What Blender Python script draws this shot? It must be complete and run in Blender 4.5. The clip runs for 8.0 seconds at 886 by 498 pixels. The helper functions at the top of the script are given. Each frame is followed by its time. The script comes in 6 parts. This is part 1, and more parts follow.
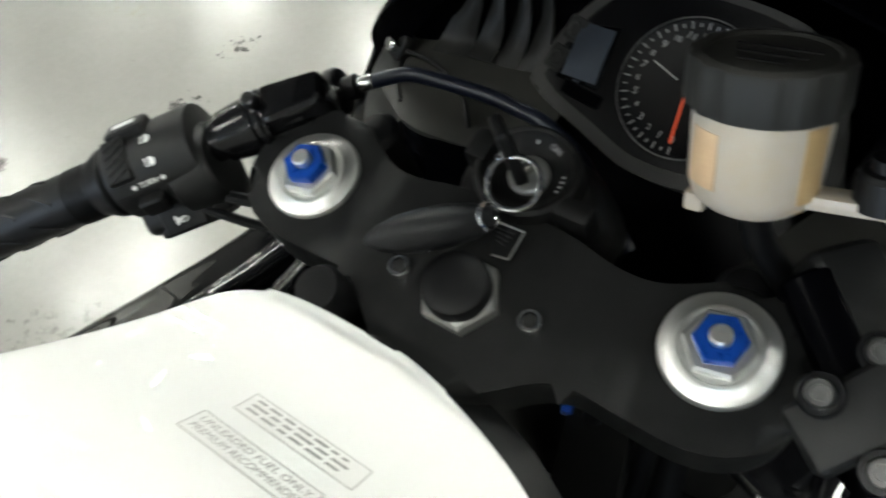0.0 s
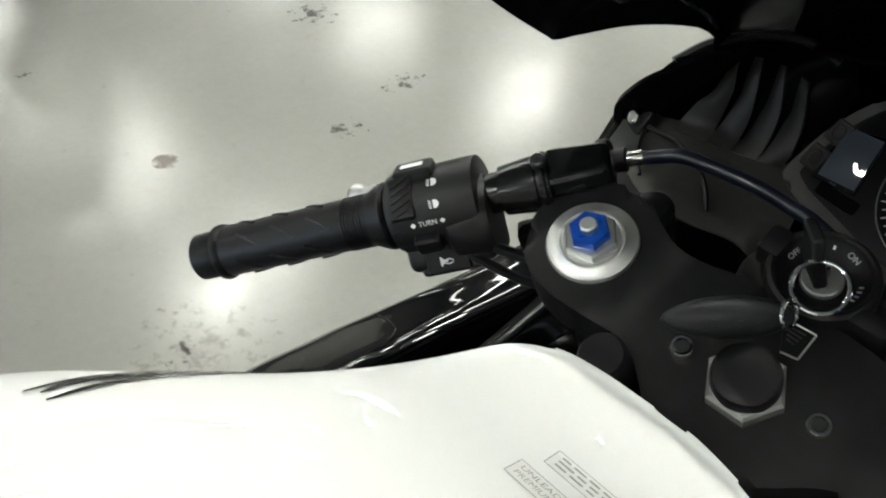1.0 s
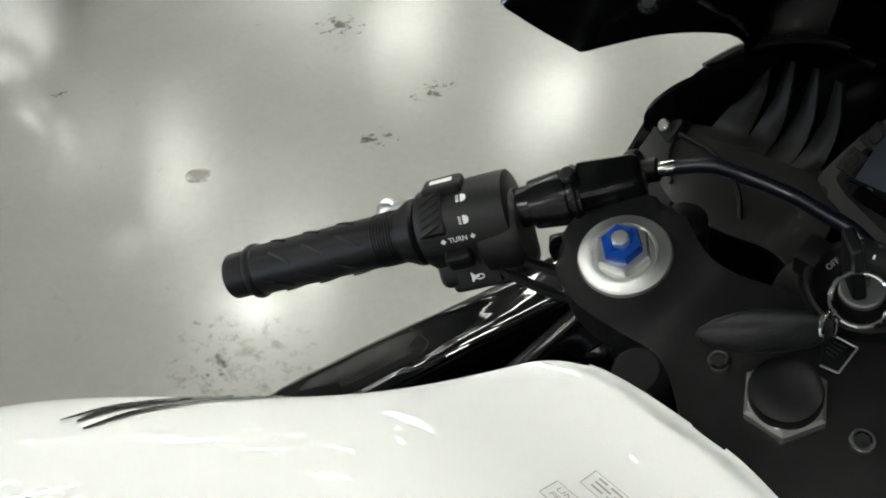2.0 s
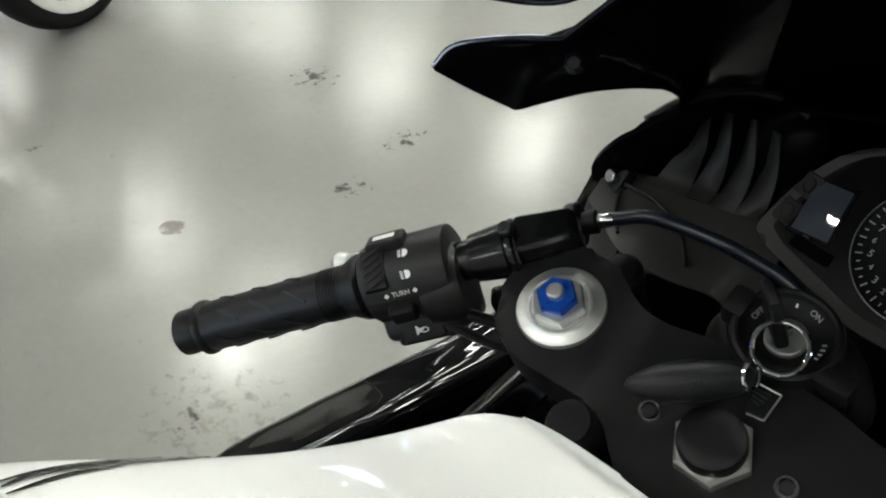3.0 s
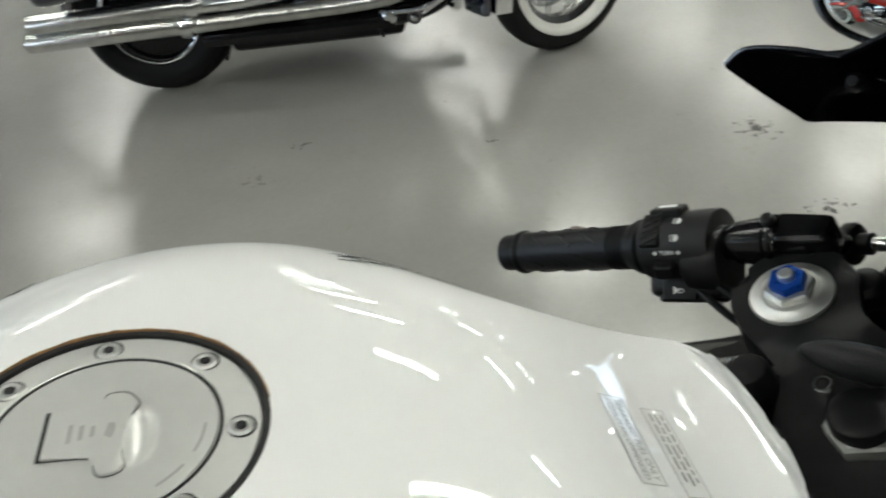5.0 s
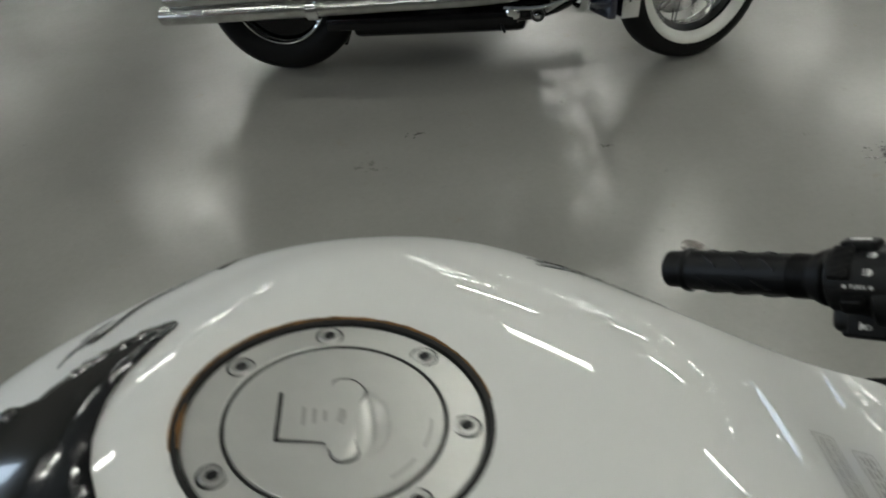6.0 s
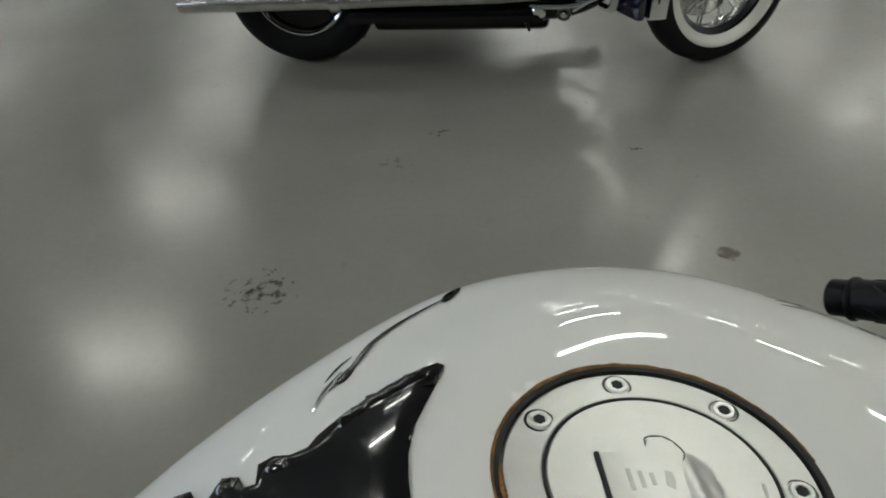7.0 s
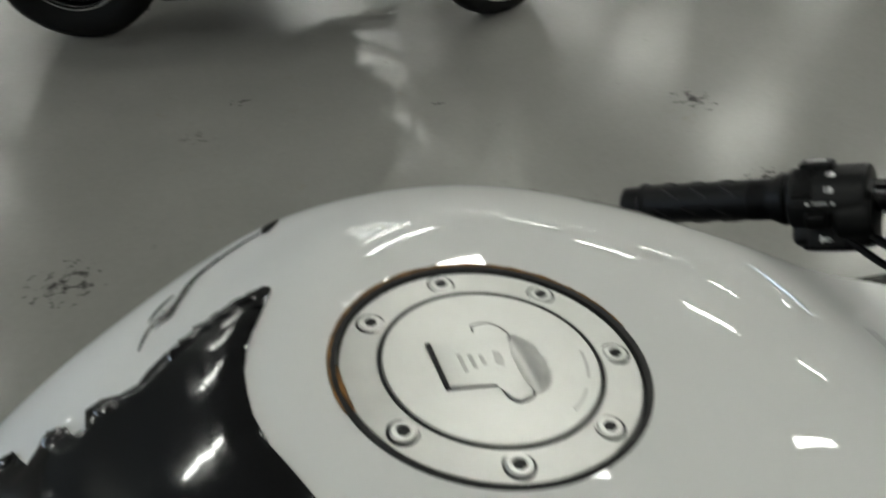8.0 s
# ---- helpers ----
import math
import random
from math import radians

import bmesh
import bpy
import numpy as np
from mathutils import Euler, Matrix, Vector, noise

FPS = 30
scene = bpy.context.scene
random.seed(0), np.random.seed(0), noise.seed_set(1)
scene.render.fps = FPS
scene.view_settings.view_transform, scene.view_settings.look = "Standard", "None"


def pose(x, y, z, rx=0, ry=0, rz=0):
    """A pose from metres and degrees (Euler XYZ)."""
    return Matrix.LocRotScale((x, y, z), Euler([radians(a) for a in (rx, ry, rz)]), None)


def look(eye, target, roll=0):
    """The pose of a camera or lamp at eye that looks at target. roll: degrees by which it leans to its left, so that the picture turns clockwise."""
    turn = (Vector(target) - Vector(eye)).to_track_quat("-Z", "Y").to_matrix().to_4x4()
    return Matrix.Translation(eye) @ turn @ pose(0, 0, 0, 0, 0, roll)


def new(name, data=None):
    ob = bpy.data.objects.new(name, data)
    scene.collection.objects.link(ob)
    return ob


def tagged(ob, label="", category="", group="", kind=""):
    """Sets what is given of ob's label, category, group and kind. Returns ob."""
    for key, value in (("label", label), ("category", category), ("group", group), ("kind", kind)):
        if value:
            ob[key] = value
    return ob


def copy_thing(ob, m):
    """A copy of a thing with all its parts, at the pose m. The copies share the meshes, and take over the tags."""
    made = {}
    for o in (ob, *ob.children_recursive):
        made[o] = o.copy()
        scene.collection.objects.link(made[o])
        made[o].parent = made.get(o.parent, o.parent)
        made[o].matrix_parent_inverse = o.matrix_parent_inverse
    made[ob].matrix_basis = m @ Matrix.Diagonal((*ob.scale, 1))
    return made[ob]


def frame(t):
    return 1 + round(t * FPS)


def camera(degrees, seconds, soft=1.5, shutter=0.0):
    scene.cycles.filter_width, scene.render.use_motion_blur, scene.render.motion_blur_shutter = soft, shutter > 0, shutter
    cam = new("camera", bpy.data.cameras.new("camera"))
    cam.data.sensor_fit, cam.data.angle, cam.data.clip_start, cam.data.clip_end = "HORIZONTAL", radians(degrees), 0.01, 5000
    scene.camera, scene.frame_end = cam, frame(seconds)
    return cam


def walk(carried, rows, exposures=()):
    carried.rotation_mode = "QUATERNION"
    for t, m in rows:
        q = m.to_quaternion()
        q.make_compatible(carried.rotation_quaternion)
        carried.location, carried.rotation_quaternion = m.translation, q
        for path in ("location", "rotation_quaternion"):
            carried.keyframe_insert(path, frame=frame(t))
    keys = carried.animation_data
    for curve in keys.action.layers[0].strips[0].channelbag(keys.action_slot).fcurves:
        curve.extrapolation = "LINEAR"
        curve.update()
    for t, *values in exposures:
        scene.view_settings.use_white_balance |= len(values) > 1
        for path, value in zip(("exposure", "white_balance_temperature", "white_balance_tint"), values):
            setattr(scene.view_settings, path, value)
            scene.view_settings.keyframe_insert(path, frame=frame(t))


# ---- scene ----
LENS = 55.0
cam = camera(LENS, 8.0, soft=1.9, shutter=0.4)
PATH = [
    (0, (0.136, -0.202, 1.149), (-0.702, 0.866, -0.32), -4.0),
    (0.5, (0.095, -0.234, 1.16), (-0.843, 0.781, -0.286), -1.7),
    (1, (0.073, -0.262, 1.169), (-0.979, 0.721, -0.219), -1.0),
    (2.3, (0.07, -0.253, 1.172), (-1.041, 0.681, -0.204), -4.6),
    (2.5, (0.076, -0.245, 1.172), (-1.024, 0.717, -0.193), -4.8),
    (3, (0.088, -0.243, 1.18), (-1.045, 0.77, -0.12), -4.1),
    (3.5, (0.104, -0.235, 1.183), (-1.107, 0.742, -0.074), -5.9),
    (4, (0.146, -0.209, 1.188), (-1.264, 0.527, -0.025), -7.6),
    (4.5, (0.218, -0.205, 1.194), (-1.335, 0.276, 0.028), -7.5),
    (4.7, (0.238, -0.217, 1.193), (-1.363, 0.141, 0.05), -8.3),
    (5.8, (0.248, -0.269, 1.198), (-1.42, -0.258, 0.095), -8.3),
    (6, (0.231, -0.293, 1.205), (-1.435, -0.284, 0.099), -7.5),
    (6.5, (0.199, -0.369, 1.221), (-1.471, -0.353, 0.121), -6.0),
    (7, (0.189, -0.422, 1.222), (-1.464, -0.37, 0.096), -5.3),
    (7.5, (0.181, -0.42, 1.22), (-1.451, -0.207, 0.084), -3.7),
    (8, (0.208, -0.427, 1.205), (-1.321, 0.029, -0.001), -2.9),
]
EXPOSURES = [(0, 1.45), (0.5, 1.25), (1, 1.28), (2.5, 1.05), (3, 1.1), (3.5, 1.15), (4, 1.08), (4.5, 1.0), (4.7, 0.95), (5.8, 0.02), (6, -0.05), (6.5, -0.17), (7, -0.1), (8, -0.1)]
walk(cam, [(t, look(eye, target, roll)) for t, eye, target, roll in PATH], EXPOSURES)

# ---- light: a closed hall with rows of ceiling panels ----
HALL = (-30.0, 14.0, -11.0, 16.0, 4.7)          # x0, x1, y0, y1, height
world = bpy.data.worlds.new("world")
world.use_nodes = True
world.node_tree.nodes["Background"].inputs[0].default_value = (0.6, 0.63, 0.65, 1)
world.node_tree.nodes["Background"].inputs[1].default_value = 0.1
scene.world = world
LIGHT_STRENGTH = 44.0


# ---- materials ----
def node_mat(name, color, rough=0.5, metal=0.0, var=0.12, scale=40.0, bump=0.0, bump_scale=400.0, coat=0.0, rough_var=0.1, emit=None, trans=0.0, ior=1.45, sss=0.0, spec=0.5, dark=None, coat_rough=0.03):
    """A surface with colour variation at two scales, uneven gloss and a fine relief."""
    m = bpy.data.materials.new(name)
    m.use_nodes = True
    nt = m.node_tree
    b = nt.nodes["Principled BSDF"]
    tc = nt.nodes.new("ShaderNodeTexCoord")
    n1, n2 = nt.nodes.new("ShaderNodeTexNoise"), nt.nodes.new("ShaderNodeTexNoise")
    n1.inputs["Scale"].default_value, n2.inputs["Scale"].default_value = scale, scale * 9
    n1.inputs["Detail"].default_value = 5
    mix = nt.nodes.new("ShaderNodeMath")
    mix.operation = "MULTIPLY_ADD"
    mix.inputs[1].default_value = 0.35
    nt.links.new(tc.outputs["Object"], n1.inputs["Vector"])
    nt.links.new(tc.outputs["Object"], n2.inputs["Vector"])
    nt.links.new(n2.outputs["Fac"], mix.inputs[0])
    nt.links.new(n1.outputs["Fac"], mix.inputs[2])
    ramp = nt.nodes.new("ShaderNodeValToRGB")
    lo = dark or [c * (1 - var) for c in color]
    hi = [min(1.0, c * (1 + var * 0.6)) for c in color]
    ramp.color_ramp.elements[0].position, ramp.color_ramp.elements[1].position = 0.4, 0.95
    ramp.color_ramp.elements[0].color, ramp.color_ramp.elements[1].color = (*lo, 1), (*hi, 1)
    nt.links.new(mix.outputs[0], ramp.inputs[0])
    nt.links.new(ramp.outputs[0], b.inputs["Base Color"])
    rr = nt.nodes.new("ShaderNodeMapRange")
    rr.inputs[1].default_value, rr.inputs[2].default_value = 0.3, 1.0
    rr.inputs[3].default_value, rr.inputs[4].default_value = max(0.0, rough - rough_var * rough), rough + rough_var * rough
    nt.links.new(mix.outputs[0], rr.inputs[0])
    nt.links.new(rr.outputs[0], b.inputs["Roughness"])
    b.inputs["Metallic"].default_value = metal
    b.inputs["Coat Weight"].default_value = coat
    b.inputs["Coat Roughness"].default_value = coat_rough
    b.inputs["Transmission Weight"].default_value = trans
    b.inputs["IOR"].default_value = ior
    b.inputs["Specular IOR Level"].default_value = spec
    b.inputs["Subsurface Weight"].default_value = sss
    if sss:
        b.inputs["Subsurface Radius"].default_value = (0.02, 0.015, 0.01)
        b.inputs["Subsurface Scale"].default_value = 0.3
    if emit:
        b.inputs["Emission Color"].default_value, b.inputs["Emission Strength"].default_value = (*emit[:3], 1), emit[3]
    if bump:
        n3, bp = nt.nodes.new("ShaderNodeTexNoise"), nt.nodes.new("ShaderNodeBump")
        n3.inputs["Scale"].default_value = bump_scale
        bp.inputs["Strength"].default_value, bp.inputs["Distance"].default_value = bump, 0.001
        nt.links.new(tc.outputs["Object"], n3.inputs["Vector"])
        nt.links.new(n3.outputs["Fac"], bp.inputs["Height"])
        nt.links.new(bp.outputs["Normal"], b.inputs["Normal"])
    return m


def floor_mat():
    """Sealed concrete: grey, cloudy, scuffed, with a soft uneven shine."""
    m = bpy.data.materials.new("sealed_concrete")
    m.use_nodes = True
    nt, L = m.node_tree, m.node_tree.links
    b = nt.nodes["Principled BSDF"]
    tc = nt.nodes.new("ShaderNodeTexCoord")

    def noise_tex(scale, detail=4.0, rough=0.55):
        n = nt.nodes.new("ShaderNodeTexNoise")
        n.inputs["Scale"].default_value, n.inputs["Detail"].default_value, n.inputs["Roughness"].default_value = scale, detail, rough
        L.new(tc.outputs["Object"], n.inputs["Vector"])
        return n.outputs["Fac"]

    def ramp(src, p0, c0, p1, c1):
        r = nt.nodes.new("ShaderNodeValToRGB")
        r.color_ramp.elements[0].position, r.color_ramp.elements[1].position = p0, p1
        r.color_ramp.elements[0].color, r.color_ramp.elements[1].color = (*c0, 1), (*c1, 1)
        L.new(src, r.inputs[0])
        return r.outputs[0]

    def mixed(fac, a, c):
        n = nt.nodes.new("ShaderNodeMix")
        n.data_type, n.blend_type = "RGBA", "MULTIPLY"
        if hasattr(fac, "links"):
            L.new(fac, n.inputs[0])
        else:
            n.inputs[0].default_value = fac
        L.new(a, n.inputs[6])
        L.new(c, n.inputs[7])
        return n.outputs[2]

    base = ramp(noise_tex(1.3, 6), 0.3, (0.208, 0.206, 0.190), 0.7, (0.258, 0.255, 0.237))
    fine = ramp(noise_tex(45, 8, 0.75), 0.3, (0.93, 0.93, 0.925), 0.62, (1, 1, 1))
    scuff = ramp(noise_tex(9, 10, 0.8), 0.62, (1, 1, 1), 0.76, (0.45, 0.43, 0.41))
    rust = ramp(noise_tex(5, 10, 0.85), 0.60, (1, 1, 1), 0.75, (0.88, 0.74, 0.56))
    L.new(mixed(1.0, mixed(0.8, mixed(1.0, base, fine), scuff), rust), b.inputs["Base Color"])
    rgh = nt.nodes.new("ShaderNodeMapRange")
    L.new(noise_tex(9, 10, 0.7), rgh.inputs[0])
    rgh.inputs[1].default_value, rgh.inputs[2].default_value, rgh.inputs[3].default_value, rgh.inputs[4].default_value = 0.32, 0.68, 0.15, 0.27
    L.new(rgh.outputs[0], b.inputs["Roughness"])
    bp = nt.nodes.new("ShaderNodeBump")
    bp.inputs["Strength"].default_value, bp.inputs["Distance"].default_value = 0.09, 0.0014
    L.new(noise_tex(22, 4, 0.5), bp.inputs["Height"])
    L.new(bp.outputs["Normal"], b.inputs["Normal"])
    b.inputs["Specular IOR Level"].default_value = 0.55
    return m


M_FLOOR = floor_mat()
M_WALL = node_mat("painted_wall", (0.13, 0.13, 0.125), 0.7, scale=1.5, bump=0.2, bump_scale=60)
M_CEIL = node_mat("pale_ceiling", (0.1, 0.1, 0.1), 0.8, scale=1.0)
M_PANEL = node_mat("light_panel", (0.9, 0.9, 0.9), 0.5, emit=(0.965, 0.985, 0.905, LIGHT_STRENGTH))
M_WHITE = node_mat("white_paint", (0.72, 0.725, 0.715), 0.5, var=0.02, scale=12, coat=1.0, rough_var=0.2, spec=0.0, coat_rough=0.012)
M_GLOSS = node_mat("black_gloss", (0.003, 0.003, 0.0035), 0.05, var=0.2, scale=20, coat=0.6)
M_MATTE = node_mat("black_matte", (0.0093, 0.0096, 0.0096), 0.40, var=0.35, scale=90, bump=0.15, bump_scale=1500, spec=0.30)
M_PLASTIC = node_mat("grey_black_plastic", (0.0055, 0.0055, 0.0055), 0.44, var=0.2, scale=60, bump=0.25, bump_scale=2500, spec=0.24)
# the cowl's own black; behind the vent ribs it also stands for shade
M_COWL = node_mat("cowl_and_shade_black", (0.0012, 0.0012, 0.0017), 0.2, var=0.2, scale=30, spec=0.02)
# lighter, glossier black for edges that have to show a highlight line
M_EDGE = node_mat("glint_black_edge", (0.010, 0.011, 0.014), 0.16, var=0.3, scale=60, spec=0.5, coat=0.5)
M_SCREEN = node_mat("smoked_screen", (0.0010, 0.0010, 0.0014), 0.12, var=0.2, scale=30, spec=0.008)
M_RUBBER = node_mat("rubber", (0.0040, 0.0041, 0.0046), 0.38, var=0.3, scale=100, bump=0.15, bump_scale=2000, spec=0.24)
M_SATIN = node_mat("satin_black_metal", (0.0045, 0.0045, 0.005), 0.18, var=0.2, scale=80, spec=0.4)
M_ALU = node_mat("machined_aluminium", (0.68, 0.68, 0.66), 0.34, 0.95, var=0.12, scale=150, bump=0.05, bump_scale=900)
M_CAPALU = node_mat("cap_aluminium", (0.68, 0.68, 0.655), 0.40, 0.6, var=0.05, scale=90, rough_var=0.15)
M_STEEL = node_mat("zinc_steel", (0.5, 0.5, 0.48), 0.25, 1.0, var=0.3, scale=200)
M_CHROME = node_mat("chrome", (0.72, 0.72, 0.72), 0.08, 1.0, var=0.08, scale=10)
M_PIPE = node_mat("dulled_chrome", (0.60, 0.60, 0.58), 0.22, 1.0, var=0.2, scale=25)
M_BLUE = node_mat("blue_anodised", (0.004, 0.06, 0.36), 0.28, 0.3, var=0.15, scale=150)
M_RED = node_mat("red_paint", (0.42, 0.02, 0.015), 0.18, var=0.1, coat=1.0)
M_NAVY = node_mat("dark_paint", (0.006, 0.007, 0.02), 0.15, var=0.1, coat=1.0)
M_WHITEWALL = node_mat("whitewall_rubber", (0.7, 0.7, 0.66), 0.5, var=0.06, scale=30)
M_TYRE = node_mat("tyre_rubber", (0.006, 0.006, 0.006), 0.62, var=0.2, scale=40, bump=0.3, bump_scale=300, spec=0.25)
M_RES = node_mat("reservoir_plastic", (0.34, 0.31, 0.275), 0.35, var=0.12, scale=25, sss=0.35, dark=(0.36, 0.30, 0.22))
M_INK = node_mat("white_ink", (0.75, 0.75, 0.73), 0.5, var=0.03)
M_GREYINK = node_mat("grey_ink", (0.3, 0.3, 0.3), 0.5, var=0.05)
M_FAINTINK = node_mat("faint_grey_print", (0.25, 0.25, 0.245), 0.4, var=0.2, scale=300)
M_LABEL = node_mat("clear_label", (0.72, 0.725, 0.71), 0.2, var=0.02, coat=0.6)
M_NEEDLE = node_mat("orange_needle", (0.75, 0.09, 0.03), 0.5, emit=(0.8, 0.08, 0.02, 0.15))
M_LCD = node_mat("lcd_glass", (0.035, 0.042, 0.055), 0.05, var=0.1, spec=0.8, coat=1.0)
M_METER = node_mat("meter_housing", (0.017, 0.017, 0.016), 0.5, var=0.2, scale=60, bump=0.15, bump_scale=2000, spec=0.35)
M_LENS = node_mat("meter_face", (0.003, 0.003, 0.0035), 0.4, var=0.2, spec=0.1)
M_MIRROR = node_mat("mirror_glass", (0.85, 0.87, 0.88), 0.01, 1.0, var=0.0)
M_SEAL = node_mat("rusty_edge", (0.24, 0.115, 0.03), 0.7, var=0.4, dark=(0.05, 0.026, 0.01), scale=160)
M_DAYLIGHT = node_mat("daylight_outside", (0.7, 0.75, 0.8), 0.5, emit=(0.66, 0.82, 1.0, 4.0))
M_CABLE = node_mat("cable_sleeve", (0.006, 0.008, 0.016), 0.3, var=0.3, scale=300)
M_DARKSTEEL = node_mat("dark_steel", (0.10, 0.10, 0.10), 0.3, 1.0, var=0.4, scale=300)
M_INNER = node_mat("grey_inner_plastic", (0.044, 0.044, 0.040), 0.5, var=0.2, scale=60, bump=0.25, bump_scale=2500, spec=0.4)
M_LID = node_mat("black_ribbed_plastic", (0.0120, 0.0118, 0.0105), 0.62, var=0.2, scale=60, bump=0.2, bump_scale=2000, spec=0.3)
M_FOB = node_mat("black_leather", (0.010, 0.0105, 0.012), 0.38, var=0.3, scale=60, bump=0.3, bump_scale=900, spec=0.35)
# darker grey aluminium for the lock barrel
M_GREYALU = node_mat("grey_aluminium", (0.30, 0.30, 0.29), 0.4, 0.8, var=0.1, scale=120)
M_PRINTALU = node_mat("faint_mark_on_aluminium", (0.50, 0.50, 0.485), 0.5, 0.5, var=0.1, scale=120)
M_VOID = node_mat("black_recess", (0.004, 0.004, 0.004), 0.6, var=0.2)
M_BLACKDECAL = node_mat("black_decal", (0.008, 0.008, 0.008), 0.12, coat=0.8)


def stain_mat(name, color, scale, low, high, most):
    """A thin uneven stain with soft broken edges that lets the floor show through."""
    m = node_mat(name, color, 0.45, var=0.3, scale=60)
    nt, L = m.node_tree, m.node_tree.links
    tc, mp, gr = nt.nodes.new("ShaderNodeTexCoord"), nt.nodes.new("ShaderNodeMapping"), nt.nodes.new("ShaderNodeTexGradient")
    gr.gradient_type = "SPHERICAL"
    mp.inputs["Location"].default_value, mp.inputs["Scale"].default_value = (-1, -1, 0), (2, 2, 0)
    L.new(tc.outputs["Generated"], mp.inputs[0])
    L.new(mp.outputs[0], gr.inputs[0])
    n = nt.nodes.new("ShaderNodeTexNoise")
    n.inputs["Scale"].default_value, n.inputs["Detail"].default_value, n.inputs["Roughness"].default_value = scale, 5, 0.6
    L.new(tc.outputs["Object"], n.inputs["Vector"])
    add = nt.nodes.new("ShaderNodeMath")
    add.operation = "MULTIPLY_ADD"
    add.inputs[1].default_value = 0.12
    L.new(gr.outputs["Fac"], add.inputs[0])
    L.new(n.outputs["Fac"], add.inputs[2])
    rng = nt.nodes.new("ShaderNodeMapRange")
    rng.inputs[1].default_value, rng.inputs[2].default_value, rng.inputs[3].default_value, rng.inputs[4].default_value = low, high, 0.0, most
    edge = nt.nodes.new("ShaderNodeMath")
    edge.operation = "GREATER_THAN"
    edge.inputs[1].default_value = 0.03
    L.new(gr.outputs["Fac"], edge.inputs[0])
    mul = nt.nodes.new("ShaderNodeMath")
    mul.operation = "MULTIPLY"
    L.new(add.outputs[0], rng.inputs[0])
    L.new(rng.outputs[0], mul.inputs[0])
    L.new(edge.outputs[0], mul.inputs[1])
    L.new(mul.outputs[0], nt.nodes["Principled BSDF"].inputs["Alpha"])
    return m


M_STAIN = stain_mat("brown_stain", (0.15, 0.10, 0.07), 30, 0.42, 0.60, 0.3)
# serves a real reddish stain and a painted lamp reflection
M_TAN = stain_mat("tan_stain_and_glint", (0.24, 0.185, 0.13), 40, 0.57, 0.74, 0.16)
M_DARKSTAIN = stain_mat("dark_scuff", (0.07, 0.068, 0.062), 38, 0.58, 0.70, 0.42)


def turned_metal():
    """Lathe-turned aluminium: the gloss is drawn out round the axis."""
    m = node_mat("turned_aluminium", (0.70, 0.70, 0.68), 0.38, 0.92, var=0.06, scale=60)
    nt = m.node_tree
    tan = nt.nodes.new("ShaderNodeTangent")
    tan.direction_type, tan.axis = "RADIAL", "Z"
    b = nt.nodes["Principled BSDF"]
    b.inputs["Anisotropic"].default_value = 0.5
    nt.links.new(tan.outputs[0], b.inputs["Tangent"])
    return m


M_TURNED = turned_metal()


# ---- mesh helpers ----
def finish(bm, smooth=35.0):
    bmesh.ops.recalc_face_normals(bm, faces=bm.faces[:])
    me = bpy.data.meshes.new("mesh")
    bm.to_mesh(me)
    bm.free()
    me.shade_smooth()
    me.set_sharp_from_angle(angle=radians(smooth))
    return me


def part(name, bm, material, parent=None, label="", smooth=35.0):
    """One mesh object under a thing or under a part."""
    me = finish(bm, smooth)
    me.materials.append(material)
    ob = new(name, me)
    if parent is not None:
        ob.parent = parent
    return tagged(ob, label)


def thing(name, label, category, group="", kind=""):
    return tagged(new(name), label, category, group, kind)


def frame_to(p0, p1):
    """A pose at p0 whose z axis runs to p1."""
    p0, p1 = Vector(p0), Vector(p1)
    return Matrix.Translation(p0) @ (p1 - p0).to_track_quat("Z", "Y").to_matrix().to_4x4()


def lathe(profile, m, seg=32, bm=None, scale=(1, 1), sides=None, caps=True):
    """A turned body: (radius, height) pairs about the z axis of m. sides: a prism with that many sides."""
    bm = bm or bmesh.new()
    seg = sides or seg
    rings = []
    for r, h in profile:
        rings.append([bm.verts.new(m @ Vector((r * math.cos(2 * math.pi * i / seg) * scale[0], r * math.sin(2 * math.pi * i / seg) * scale[1], h))) for i in range(seg)])
    for a, b in zip(rings, rings[1:]):
        for i in range(seg):
            bm.faces.new((a[i], a[(i + 1) % seg], b[(i + 1) % seg], b[i]))
    if caps:
        bm.faces.new(rings[0][::-1])
        bm.faces.new(rings[-1])
    return bm


def rod(p0, p1, r, r1=None, seg=20, bevel=0.15, bm=None):
    """A round bar with slightly rounded ends."""
    r1 = r if r1 is None else r1
    h = (Vector(p1) - Vector(p0)).length
    e, e1 = min(r * bevel, h * 0.3), min(r1 * bevel, h * 0.3)
    return lathe([(r - e, 0), (r, e), (r1, h - e1), (r1 - e1, h)], frame_to(p0, p1), seg, bm)


def box(size, m, bevel=0.002, bm=None, seg=2, taper=1.0):
    own = bmesh.new()
    bmesh.ops.create_cube(own, size=1.0)
    for v in own.verts:
        k = taper if v.co.z > 0 else 1.0
        v.co = Vector((v.co.x * size[0] * k, v.co.y * size[1] * k, v.co.z * size[2]))
    if bevel:
        bmesh.ops.bevel(own, geom=own.edges[:], offset=bevel, segments=seg, affect="EDGES", profile=0.6)
    own.transform(m)
    if bm is None:
        return own
    me = bpy.data.meshes.new("tmp")
    own.to_mesh(me)
    own.free()
    bm.from_mesh(me)
    bpy.data.meshes.remove(me)
    return bm


